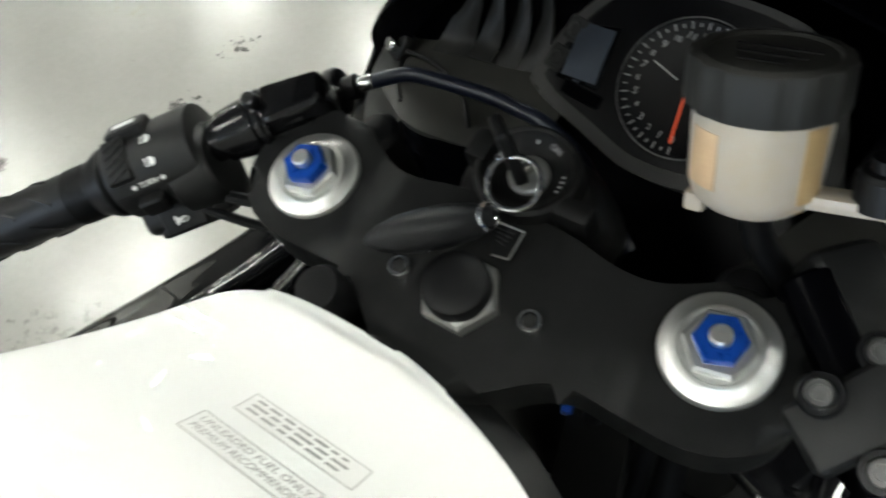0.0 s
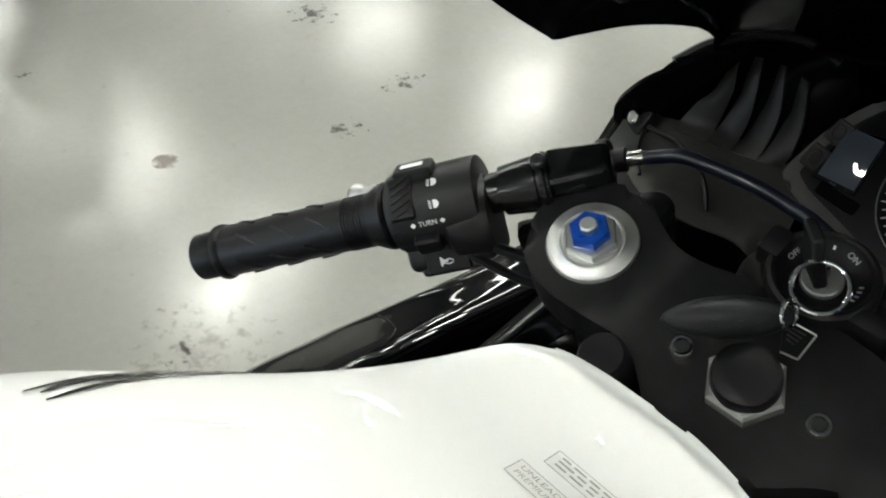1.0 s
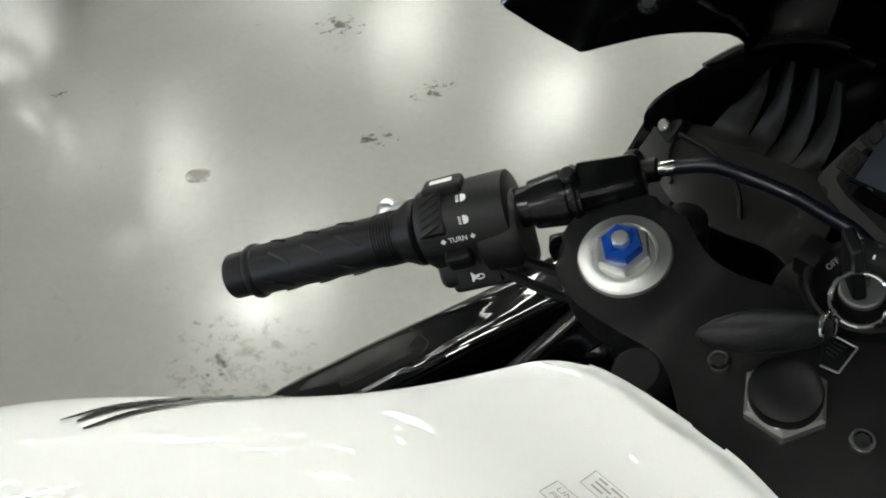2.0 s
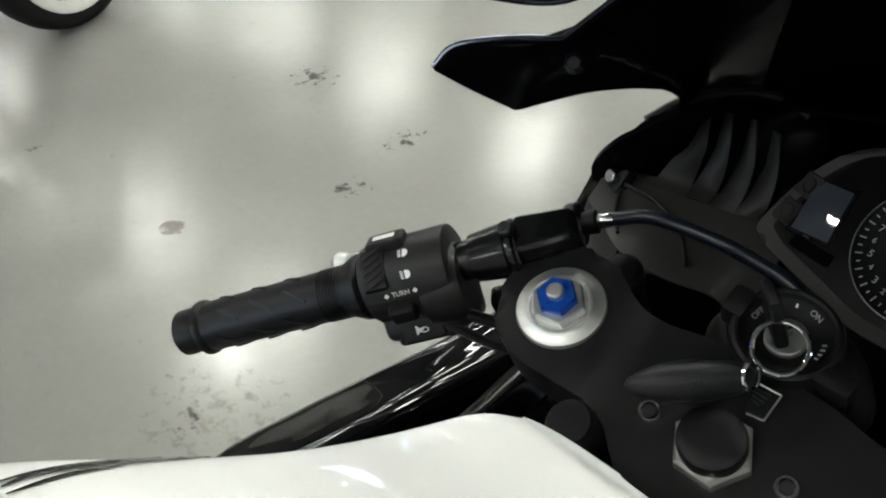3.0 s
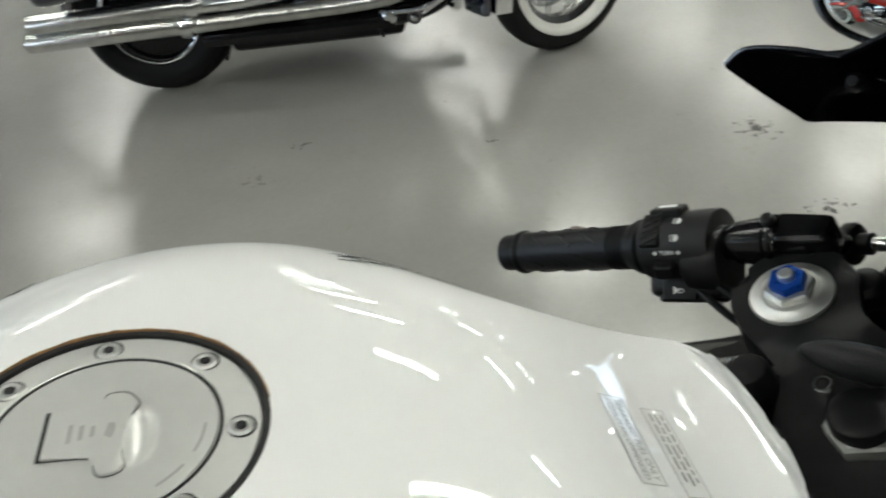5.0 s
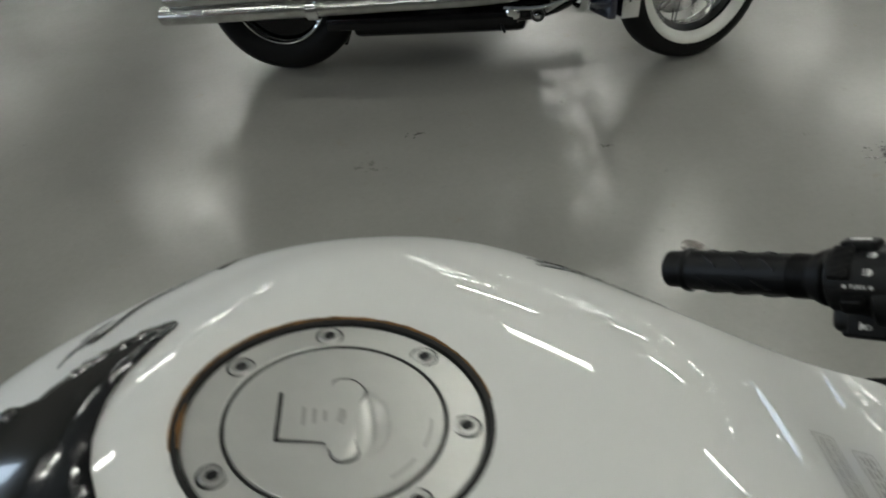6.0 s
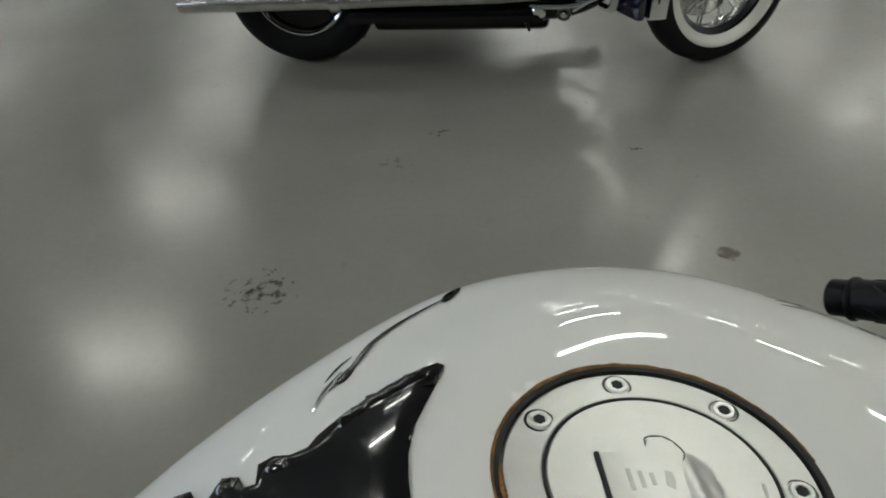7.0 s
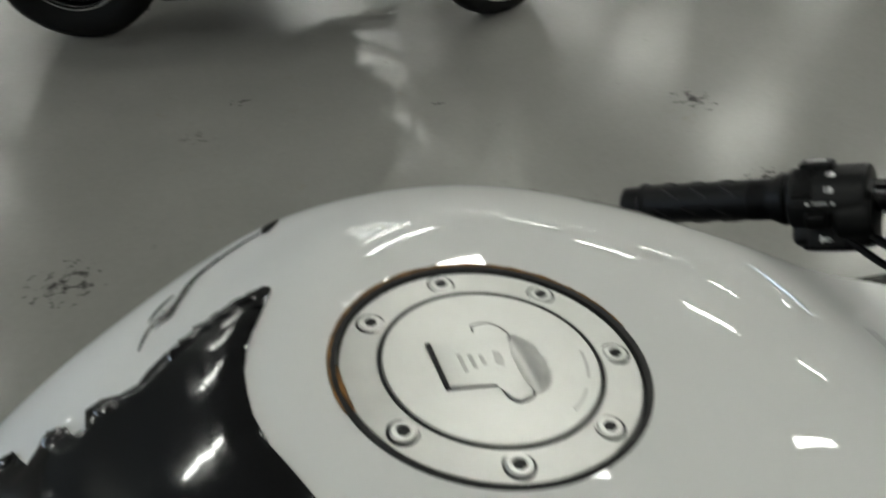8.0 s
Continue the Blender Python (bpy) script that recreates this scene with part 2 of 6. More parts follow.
def spline(points, steps=8):
    """A smooth line through the points."""
    P = [Vector(p) for p in points]
    P = [P[0] * 2 - P[1]] + P + [P[-1] * 2 - P[-2]]
    out = []
    for i in range(1, len(P) - 2):
        for k in range(steps):
            t = k / steps
            a, b, c, d = P[i - 1], P[i], P[i + 1], P[i + 2]
            out.append(0.5 * ((2 * b) + (c - a) * t + (2 * a - 5 * b + 4 * c - d) * t * t + (3 * b - a - 3 * c + d) * t ** 3))
    out.append(P[-2])
    return out


def sweep(points, r, seg=12, steps=8, bm=None, closed=False, smooth_line=True, radii=None):
    """A tube along a smooth line."""
    bm = bm or bmesh.new()
    pts = spline(points, steps) if smooth_line else [Vector(p) for p in points]
    n = len(pts)
    up = None
    rings = []
    for i, p in enumerate(pts):
        a, b = pts[(i - 1) % n if closed else max(i - 1, 0)], pts[(i + 1) % n if closed else min(i + 1, n - 1)]
        t = (b - a).normalized()
        if up is None:
            up = t.orthogonal().normalized()
        up = (up - t * up.dot(t)).normalized()
        side = t.cross(up)
        rad = r if radii is None else radii(i / (n - 1))
        rings.append([bm.verts.new(p + (up * math.cos(2 * math.pi * k / seg) + side * math.sin(2 * math.pi * k / seg)) * rad) for k in range(seg)])
    last = n if closed else n - 1
    for i in range(last):
        a, b = rings[i], rings[(i + 1) % n]
        for k in range(seg):
            bm.faces.new((a[k], a[(k + 1) % seg], b[(k + 1) % seg], b[k]))
    if not closed:
        bm.faces.new(rings[0][::-1])
        bm.faces.new(rings[-1])
    return bm


def sheet(rows, thick=0.003, steps=6, bm=None):
    """A smooth curved sheet with thickness through a few rows of points."""
    bm = bm or bmesh.new()
    lines = [spline(r, steps) for r in rows]
    cols = [spline([l[j] for l in lines], steps) for j in range(len(lines[0]))]
    grid = [[bm.verts.new(c) for c in col] for col in cols]
    faces = []
    for a, b in zip(grid, grid[1:]):
        for i in range(len(a) - 1):
            faces.append(bm.faces.new((a[i], b[i], b[i + 1], a[i + 1])))
    bmesh.ops.recalc_face_normals(bm, faces=faces)
    if thick:
        bmesh.ops.solidify(bm, geom=faces, thickness=thick)
    return bm


def plate(outline, z0, z1, m, bevel=0.002, seg=3, height=None):
    """A plate from an outline in the plane of m, bevelled on its rims. height(x, y): lifts it."""
    bm = bmesh.new()
    low = [bm.verts.new((x, y, z0)) for x, y in outline]
    top = [bm.verts.new((x, y, z1)) for x, y in outline]
    n = len(outline)
    bm.faces.new(low[::-1])
    ft = bm.faces.new(top)
    for i in range(n):
        bm.faces.new((low[i], low[(i + 1) % n], top[(i + 1) % n], top[i]))
    if bevel:
        bmesh.ops.bevel(bm, geom=list(ft.edges), offset=bevel, segments=seg, affect="EDGES", profile=0.6)
    if height:
        bmesh.ops.triangulate(bm, faces=[f for f in bm.faces if len(f.verts) > 4])
        for v in bm.verts:
            v.co.z += height(v.co.x, v.co.y)
    bm.transform(m)
    return bm


def words(text, size, m, material, parent, name="lettering", thick=0.0002):
    """Raised lettering in the built-in font, as a mesh in the plane of m."""
    cu = bpy.data.curves.new("t", "FONT")
    cu.body, cu.size, cu.extrude, cu.align_x, cu.align_y = text, size, thick, "CENTER", "CENTER"
    tmp = new("t", cu)
    bpy.context.view_layer.update()
    me = bpy.data.meshes.new_from_object(tmp.evaluated_get(bpy.context.evaluated_depsgraph_get()))
    bpy.data.objects.remove(tmp)
    me.transform(m)
    me.materials.clear()
    me.materials.append(material)
    ob = new(name, me)
    ob.parent = parent
    return ob


def facing(p, normal, up=(0, 0, 1)):
    """A pose at p with z along normal and y as near to up as it goes."""
    z = Vector(normal).normalized()
    x = Vector(up).cross(z).normalized()
    y = z.cross(x)
    m = Matrix((x, y, z)).transposed().to_4x4()
    m.translation = p
    return m


# ---- the hall ----
def slab(name, x0, x1, y0, y1, z0, z1, material, label=""):
    bm = box((x1 - x0, y1 - y0, z1 - z0), pose((x0 + x1) / 2, (y0 + y1) / 2, (z0 + z1) / 2), 0)
    ob = part(name, bm, material, None, label)
    return tagged(ob, label, name.split("_")[0], kind="structure")


HX0, HX1, HY0, HY1, HZ = HALL
slab("floor", HX0, HX1, HY0, HY1, -0.2, 0.0, M_FLOOR, "sealed grey concrete showroom floor, scuffed and shiny")
slab("ceiling", HX0, HX1, HY0, HY1, HZ, HZ + 0.2, M_CEIL, "pale showroom ceiling with rows of light panels")
slab("wall_north", HX0, HX1, HY1, HY1 + 0.2, 0, HZ, M_WALL, "plain grey painted showroom wall")
slab("wall_south", HX0, HX1, HY0 - 0.2, HY0, 3.3, HZ, M_WALL, "plain grey painted showroom wall above the shop front")
slab("wall_south_sill", HX0, HX1, HY0 - 0.2, HY0, 0, 0.5, M_WALL, "plain grey painted sill wall under the shop front")
slab("wall_south_west", HX0, -9.0, HY0 - 0.2, HY0, 0.5, 3.3, M_WALL, "plain grey painted showroom wall")
slab("wall_south_east", 7.0, HX1, HY0 - 0.2, HY0, 0.5, 3.3, M_WALL, "plain grey painted showroom wall")
shop_front = tagged(new("window_1"), "wide shop front with daylight outside", "window", kind="structure")
for k in range(9):
    part("mullion", box((0.08, 0.12, 2.8), pose(-9.0 + 2.0 * k, HY0 - 0.1, 1.9), 0.01), M_SATIN, shop_front)
slab("backdrop", -11.0, 9.0, HY0 - 1.3, HY0 - 1.2, -0.2, 4.2, M_DAYLIGHT, "bright overcast daylight outside the shop front")
slab("wall_west", HX0 - 0.2, HX0, HY0, HY1, 0, HZ, M_WALL, "plain grey painted showroom wall")
slab("wall_east", HX1, HX1 + 0.2, HY0, HY1, 0, HZ, M_WALL, "plain grey painted showroom wall")


def ceiling_light():
    t = thing("ceiling_light", "white strip ceiling light in a narrow metal tray", "ceiling light", "ceiling light rows")
    part("tray", box((0.26, 1.28, 0.04), pose(0, 0, 0.065), 0.006), M_WALL, t)
    # side lips added to cut off the strip's low-angle light
    for sx in (-0.116, 0.116):
        part("lip", box((0.012, 1.28, 0.058), pose(sx, 0, 0.018), 0.002), M_WALL, t)
    part("diffuser", box((0.20, 1.20, 0.03), pose(0, 0, 0.028), 0.004), M_PANEL, t, "glowing white diffuser")
    return t


# rows of strips: (y, first place, distance, number)
LAMP_ROWS = [(-8.8, -27.0, 3.35, 11), (-3.7, -27.1, 3.35, 12), (2.15, -28.3, 2.3, 17), (6.3, -28.9, 2.6, 15), (11.0, -27.4, 3.0, 13)]
lamp = None
for ly, lx, gap, count in LAMP_ROWS:
    for k in range(count):
        m = pose(lx + gap * k, ly, HZ - 0.1)
        if lamp is None:
            lamp = ceiling_light()
            lamp.matrix_basis = m
        else:
            copy_thing(lamp, m)


def floor_mark(name, x, y, radius, material, label, stretch=1.0, turn=0.0):
    """A thin stain or painted glint lying on the floor."""
    bm = lathe([(0.2, 0.0), (1.0, 0.0), (1.0, 0.0003), (0.2, 0.0003)], pose(0, 0, 0), 24)
    ob = part(name, bm, material, None, label)
    ob.matrix_basis = pose(x, y, 0.0006, 0, 0, turn) @ Matrix.Diagonal((radius * stretch, radius, 1, 1))
    ob.data.transform(ob.matrix_basis)
    ob.matrix_basis = Matrix()
    return tagged(ob, label, "stain", "marks on the floor", "stuff")


floor_mark("stain_and_glint", -1.449, 0.318, 0.026, M_STAIN, "small brown oil stain on the concrete floor", 1.4, 40)
floor_mark("scuff_marks", -1.51, -0.82, 0.10, M_DARKSTAIN, "cluster of dark rubber scuffs on the concrete")
floor_mark("scuff_marks", -1.262, 0.686, 0.05, M_DARKSTAIN, "few small dark scuffs on the concrete", 1.2, 30)
floor_mark("scuff_marks", -1.31, 0.91, 0.045, M_DARKSTAIN, "few small dark scuffs on the concrete", 1.6, 60)
floor_mark("scuff_marks", -1.75, 0.96, 0.07, M_DARKSTAIN, "few small dark scuffs on the concrete", 1.2, 10)
floor_mark("scuff_marks", -2.022, 0.248, 0.022, M_DARKSTAIN, "small dark scuff on the concrete", 1.3, 20)
floor_mark("scuff_marks", -2.263, -0.319, 0.03, M_DARKSTAIN, "small dark scuff on the concrete", 1.3, 80)
floor_mark("stain_and_glint", -2.087, -0.468, 0.04, M_TAN, "faint reddish stain on the concrete floor", 1.8, 50)
floor_mark("scuff_marks", -0.927, 0.059, 0.042, M_DARKSTAIN, "dark smudged scuffs on the concrete floor", 1.3, 20)
# a lamp's mottled reflection, put on the floor as tan colour
floor_mark("stain_and_glint", -0.92, 0.09, 0.12, M_TAN, "tan specks painted for a lamp's mottled reflection on the concrete", 1.4, 35)

# ---- the sport motorcycle ----
bike = thing("sport_motorcycle", "white and black sport motorcycle parked on the showroom floor", "motorcycle")
AXIS = 0.055                                     # the bike's middle line: x = AXIS * y

# the tank: stations along the bike, top height, half width, height of the widest line
T_Y = [-0.60, -0.50, -0.42, -0.34, -0.25, -0.17, -0.10, -0.04]
T_TOP = [0.8867, 0.9558, 0.9631, 0.9691, 0.9535, 0.9286, 0.8826, 0.8661]
T_WIDE = [0.0943, 0.1234, 0.1741, 0.1992, 0.1954, 0.1062, 0.0902, 0.0659]
T_SIDE = [0.8192, 0.8604, 0.8955, 0.8703, 0.841, 0.903, 0.8805, 0.8815]
T_EXP, T_FRONT, T_NOSE, T_NOSE0, T_NOSE_R, T_NOSE0_R = 3.0871, -0.0588, 4.2686, -0.0941, 1.5101, -0.0917


def curve_fit(ys):
    """Second derivatives of a natural cubic spline over the stations."""
    n = len(T_Y)
    h = np.diff(T_Y)
    A, r = np.eye(n), np.zeros(n)
    for k in range(1, n - 1):
        A[k, k - 1:k + 2] = h[k - 1], 2 * (h[k - 1] + h[k]), h[k]
        r[k] = 6 * ((ys[k + 1] - ys[k]) / h[k] - (ys[k] - ys[k - 1]) / h[k - 1])
    return np.linalg.solve(A, r)


BENDS = {id(ys): curve_fit(ys) for ys in (T_TOP, T_WIDE, T_SIDE)}


def station(v, ys):
    """A value of the tank's shape between the stations."""
    v = min(max(v, T_Y[0]), T_Y[-1])
    i = min(max(int(np.searchsorted(T_Y, v)) - 1, 0), len(T_Y) - 2)
    h, m = T_Y[i + 1] - T_Y[i], BENDS[id(ys)]
    a, b = (T_Y[i + 1] - v) / h, (v - T_Y[i]) / h
    return float(a * ys[i] + b * ys[i + 1] + ((a ** 3 - a) * m[i] + (b ** 3 - b) * m[i + 1]) * h * h / 6)


def nose(v, start, power):
    s = min(max((v - start) / (T_FRONT - start), 0), 1)
    return max(0.0, 1 - s ** power) ** (1 / power)


def tank_section(v):
    """Left and right half width, side height and top height at station v."""
    side, top, wide = station(v, T_SIDE), station(v, T_TOP), station(v, T_WIDE)
    k = nose(v, T_NOSE0, T_NOSE)
    return wide * k, wide * nose(v, T_NOSE0_R, T_NOSE_R), side, side + (top - side) * k


CAP_X, CAP_Y, CAP_Z, CAP_SLOPE = -0.0162, -0.3425, 0.968, -0.148


def cap_seat(x, y, z):
    """The skin is drawn flat round the filler cap."""
    k = min(max((0.150 - math.hypot(x - CAP_X, y - CAP_Y)) / 0.084, 0), 1)
    k = k * k * (3 - 2 * k)
    return z + (CAP_Z + CAP_SLOPE * (y - CAP_Y) - z) * k


def tank_top(x, y):
    """Height of the tank's skin over a place in plan."""
    wl, wr, side, top = tank_section(y)
    u = x - AXIS * y
    q = min(abs(u) / max(wl if u < 0 else wr, 1e-4), 0.999)
    return cap_seat(x, y, side + (top - side) * (1 - q ** T_EXP) ** (1 / T_EXP))


def tank_normal(x, y):
    e = 0.003
    return Vector((-(tank_top(x + e, y) - tank_top(x - e, y)) / (2 * e), -(tank_top(x, y + e) - tank_top(x, y - e)) / (2 * e), 1)).normalized()


def tank_mesh():
    bm = bmesh.new()
    stations = list(np.linspace(-0.6, T_NOSE0, 84)) + [T_NOSE0 + (T_FRONT - T_NOSE0) * math.sin(a) for a in np.linspace(0.06, math.pi / 2 * 0.985, 22)]
    rings = []
    for v in stations:
        wl, wr, side, top = tank_section(v)
        ring = []
        low = [(1.0, -0.03), (0.97, -0.07), (0.88, -0.11), (0.7, -0.14)]
        for f, dz in reversed(low):
            ring.append(bm.verts.new((AXIS * v - wl * f, v, side + dz)))
        for a in np.linspace(-math.pi / 2, math.pi / 2, 105):
            s = math.sin(a)
            px = AXIS * v + s * (wl if s < 0 else wr)
            ring.append(bm.verts.new((px, v, cap_seat(px, v, side + (top - side) * max(1 - abs(s) ** T_EXP, 0) ** (1 / T_EXP)))))
        for f, dz in low:
            ring.append(bm.verts.new((AXIS * v + wr * f, v, side + dz)))
        rings.append(ring)
    for a, b in zip(rings, rings[1:]):
        for i in range(len(a) - 1):
            bm.faces.new((a[i], a[i + 1], b[i + 1], b[i]))
    for _ in range(9):
        bmesh.ops.smooth_vert(bm, verts=[v for r in rings[1:-8] for v in r[3:-3]], factor=0.5, use_axis_x=True, use_axis_y=True, use_axis_z=True)
    for v in (v for r in rings for v in r):
        # the skin ends in a round well under the filler cap
        d = Vector((v.co.x - CAP_X, v.co.y - CAP_Y))
        if v.co.z > 0.9 and abs(d.length - 0.0624) < 0.0042:
            d = d.normalized() * 0.0624
            v.co.x, v.co.y, v.co.z = CAP_X + d.x, CAP_Y + d.y, CAP_Z + CAP_SLOPE * d.y
        elif v.co.z > 0.9 and d.length < 0.0624:
            v.co.z -= 0.016
    bm.faces.new(rings[0])
    bm.faces.new(rings[-1][::-1])
    return bm


tank = part("fuel_tank", tank_mesh(), M_WHITE, bike, "glossy white fuel tank", 60)


def on_tank(outline, lift, thick, bevel=0.0, cells=0.006):
    """A skin on the tank's top inside an outline in plan."""
    bm = bmesh.new()
    f = bm.faces.new([bm.verts.new((x, y, 0)) for x, y in outline])
    xs, ys = [p[0] for p in outline], [p[1] for p in outline]
    for axis, lo, hi in ((0, min(xs), max(xs)), (1, min(ys), max(ys))):
        k = lo + cells
        while k < hi:
            co, no = ((k, 0, 0), (1, 0, 0)) if axis == 0 else ((0, k, 0), (0, 1, 0))
            bmesh.ops.bisect_plane(bm, geom=bm.verts[:] + bm.edges[:] + bm.faces[:], plane_co=co, plane_no=no)
            k += cells
    bmesh.ops.triangulate(bm, faces=[q for q in bm.faces if len(q.verts) > 4])
    rim = {v for e in bm.edges if len(e.link_faces) == 1 for v in e.verts}
    for v in bm.verts:
        n = tank_normal(v.co.x, v.co.y)
        up = lift + (0 if v in rim else thick)
        v.co = Vector((v.co.x, v.co.y, tank_top(v.co.x, v.co.y))) + n * up
    return bm


# the filler cap
CAP_N = Vector((0.0, -CAP_SLOPE, 1.0)).normalized()
M_CAP = facing(Vector((CAP_X, CAP_Y, CAP_Z)), CAP_N, (0, 1, 0))
part("cap_seal", lathe([(0.0634, -0.012), (0.0634, 0.0004), (0.0625, 0.0006), (0.0606, 0.0002), (0.0604, -0.012)], M_CAP, 72), M_VOID, tank, "black rubber seal")


def rust_line(a0, a1, r, thick, name, label):
    """An uneven line of rust along the seal."""
    rng = random.Random(7)
    pts = [M_CAP @ Vector((r * math.cos(a), r * math.sin(a), 0.0004 + rng.uniform(-0.0002, 0.0002))) for a in np.linspace(a0, a1, 60)]
    part(name, sweep(pts, thick, 6, smooth_line=False, radii=lambda t: thick * (0.35 + 0.65 * math.sin(math.pi * t)) * rng.uniform(0.8, 1.2)), M_SEAL, tank, label)


rust_line(1.7, 4.95, 0.0636, 0.0010, "rusty_edge", "thin rusty edge of the seal")
rust_line(4.55, 4.95, 0.0603, 0.0011, "rust_patch", "orange rust patch inside the seal")
M_LIDSEAT = M_CAP @ pose(0, 0, -0.0026)          # ring and lid lie a little below the seal
ring = part("filler_ring", lathe([(0.0601, -0.01), (0.0601, 0.0008), (0.0592, 0.0016), (0.0455, 0.0024), (0.0448, 0.0018), (0.0444, -0.002), (0.043, -0.003)], M_LIDSEAT, 72), M_CAPALU, tank, "brushed aluminium filler ring")


def hollow(x, y):
    """Depth of the finger hollow at the edge of the key flap."""
    q = ((x - 0.004) / 0.0168) ** 2 + ((y - 0.0142 + 0.0022 * ((x - 0.004) / 0.0168) ** 2) / 0.0062) ** 2
    return 0.0042 * max(0.0, 1 - q) ** 0.8 if y > 0 else 0.0


def lid_mesh():
    bm = bmesh.new()
    rows = []
    for r in [0.0434, 0.0434, 0.0427] + list(np.linspace(0.041, 0.001, 30)):
        h = -0.006 if not rows else 0.0018 if len(rows) == 1 else 0.0026 + 0.0008 * (1 - (r / 0.0427) ** 2)
        rows.append([bm.verts.new(M_LIDSEAT @ Vector((r * math.cos(a), r * math.sin(a), h - (hollow(r * math.cos(a), r * math.sin(a)) if len(rows) > 2 else 0)))) for a in np.linspace(0, 2 * math.pi, 96, endpoint=False)])
    for a, b in zip(rows, rows[1:]):
        for k in range(96):
            bm.faces.new((a[k], a[(k + 1) % 96], b[(k + 1) % 96], b[k]))
    bm.faces.new(rows[-1])
    return bm


lid = part("filler_lid", lid_mesh(), M_CAPALU, tank, "brushed aluminium filler lid", 45)
for deg in (35.6, 83.4, 134.5, 184.5, 231.5, 302.0, 349.5):
    m = M_LIDSEAT @ pose(0.0520 * math.cos(radians(deg)), 0.0520 * math.sin(radians(deg)), 0.0013)
    part("bolt_recess", lathe([(0.0062, 0.0), (0.0062, 0.0009), (0.0055, 0.0010), (0.0051, 0.0004)], m, 24, caps=False), M_DARKSTEEL, ring)
    b = part("cap_bolt", lathe([(0.0051, 0), (0.0051, 0.0010), (0.0044, 0.0019), (0.0030, 0.0019), (0.0024, 0.0013)], m, 24), M_ALU, tank)
    part("socket", lathe([(0.0025, 0.0013), (0.0025, 0.0018), (0.001, 0.0018)], m, sides=6), M_VOID, b)
# the key flap on the lid: a T shaped step with a finger hollow
FLAP = [(-0.0137, -0.0216), (-0.0137, -0.0035), (-0.0155, -0.0018), (-0.0195, -0.0015), (-0.0212, 0.0003), (-0.0212, 0.0055), (-0.0185, 0.0092), (-0.0125, 0.0120), (-0.0070, 0.0090), (0.0, 0.0074),
        (0.0080, 0.0070), (0.0140, 0.0078), (0.0195, 0.0092), (0.0225, 0.0070), (0.0235, 0.0020), (0.0210, -0.0010), (0.0165, -0.0020), (0.0135, -0.0035), (0.0118, -0.0218)]
part("key_flap", plate(FLAP, 0.0024, 0.0042, M_LIDSEAT, 0.0007, 3), M_CAPALU, tank, smooth=40)
part("flap_seam", sweep([M_LIDSEAT @ Vector((x * 1.025, (y - 0.001) * 1.03 + 0.001, 0.0034)) for x, y in FLAP[1:]], 0.00032, 6, 3), M_DARKSTEEL, tank)
part("flap_hinge", box((0.0262, 0.0019, 0.0016), M_LIDSEAT @ pose(-0.0009, -0.0222, 0.0034), 0.0004), M_VOID, tank)
part("lid_gap", lathe([(0.0435, 0.001), (0.0438, 0.0024), (0.0447, 0.0024), (0.0450, 0.001)], M_LIDSEAT, 72, caps=False), M_VOID, tank)
for k in range(3):
    part("print_bar", box((0.010 - 0.0022 * k, 0.0016, 0.0002), M_LIDSEAT @ pose(0.0, -0.0125 + 0.0042 * k, 0.0043), 0), M_PRINTALU, tank)
part("wing_mark", plate([(-0.004, -0.0010), (0.003, -0.0022), (0.005, 0.0006), (0.001, 0.0018), (-0.003, 0.0014)], 0.0041, 0.00435, M_LIDSEAT @ pose(0.0, 0.0025, 0), 0), M_PRINTALU, tank)
for a0, count in ((1.15, 7), (0.62, 6)):
    for k in range(count):
        a = a0 + 0.055 * k
        part("lettering", box((0.0012, 0.0026, 0.0003), M_LIDSEAT @ pose(0.0380 * math.cos(a), 0.0380 * math.sin(a), 0.00285, 0, 0, math.degrees(a)), 0), M_PRINTALU, tank)

# pad on the rear of the tank, with teeth along its sides
HALF_PAD = [(0.0, -0.4355), (-0.012, -0.435), (-0.0275, -0.4315), (-0.0465, -0.4235), (-0.060, -0.418), (-0.065, -0.4172), (-0.0685, -0.420), (-0.0672, -0.4271), (-0.0628, -0.4373), (-0.0561, -0.45),
            (-0.0482, -0.4623), (-0.039, -0.4731), (-0.0335, -0.477), (-0.0318, -0.4848), (-0.0335, -0.492), (-0.031, -0.4985), (-0.0205, -0.4985), (-0.0205, -0.5035), (-0.0275, -0.5066), (-0.031, -0.515),
            (-0.0245, -0.519), (-0.019, -0.523), (-0.024, -0.526), (-0.033, -0.5306), (-0.036, -0.54), (-0.028, -0.545), (-0.022, -0.55), (-0.012, -0.56), (0, -0.566)]
pad_line = [(u + AXIS * v, v) for u, v in HALF_PAD] + [(-u + AXIS * v, v) for u, v in HALF_PAD[-2:0:-1]]
pad = part("tank_pad", on_tank(pad_line, 0.0006, 0.0012), M_BLACKDECAL, tank, "glossy black tank pad with toothed edges", 50)
part("pad_rib", on_tank([(u + AXIS * v, v) for u, v in ((-0.034, -0.4500), (0.034, -0.4500), (0.030, -0.4560), (-0.030, -0.4560))], 0.0019, 0.0010), M_BLACKDECAL, pad)
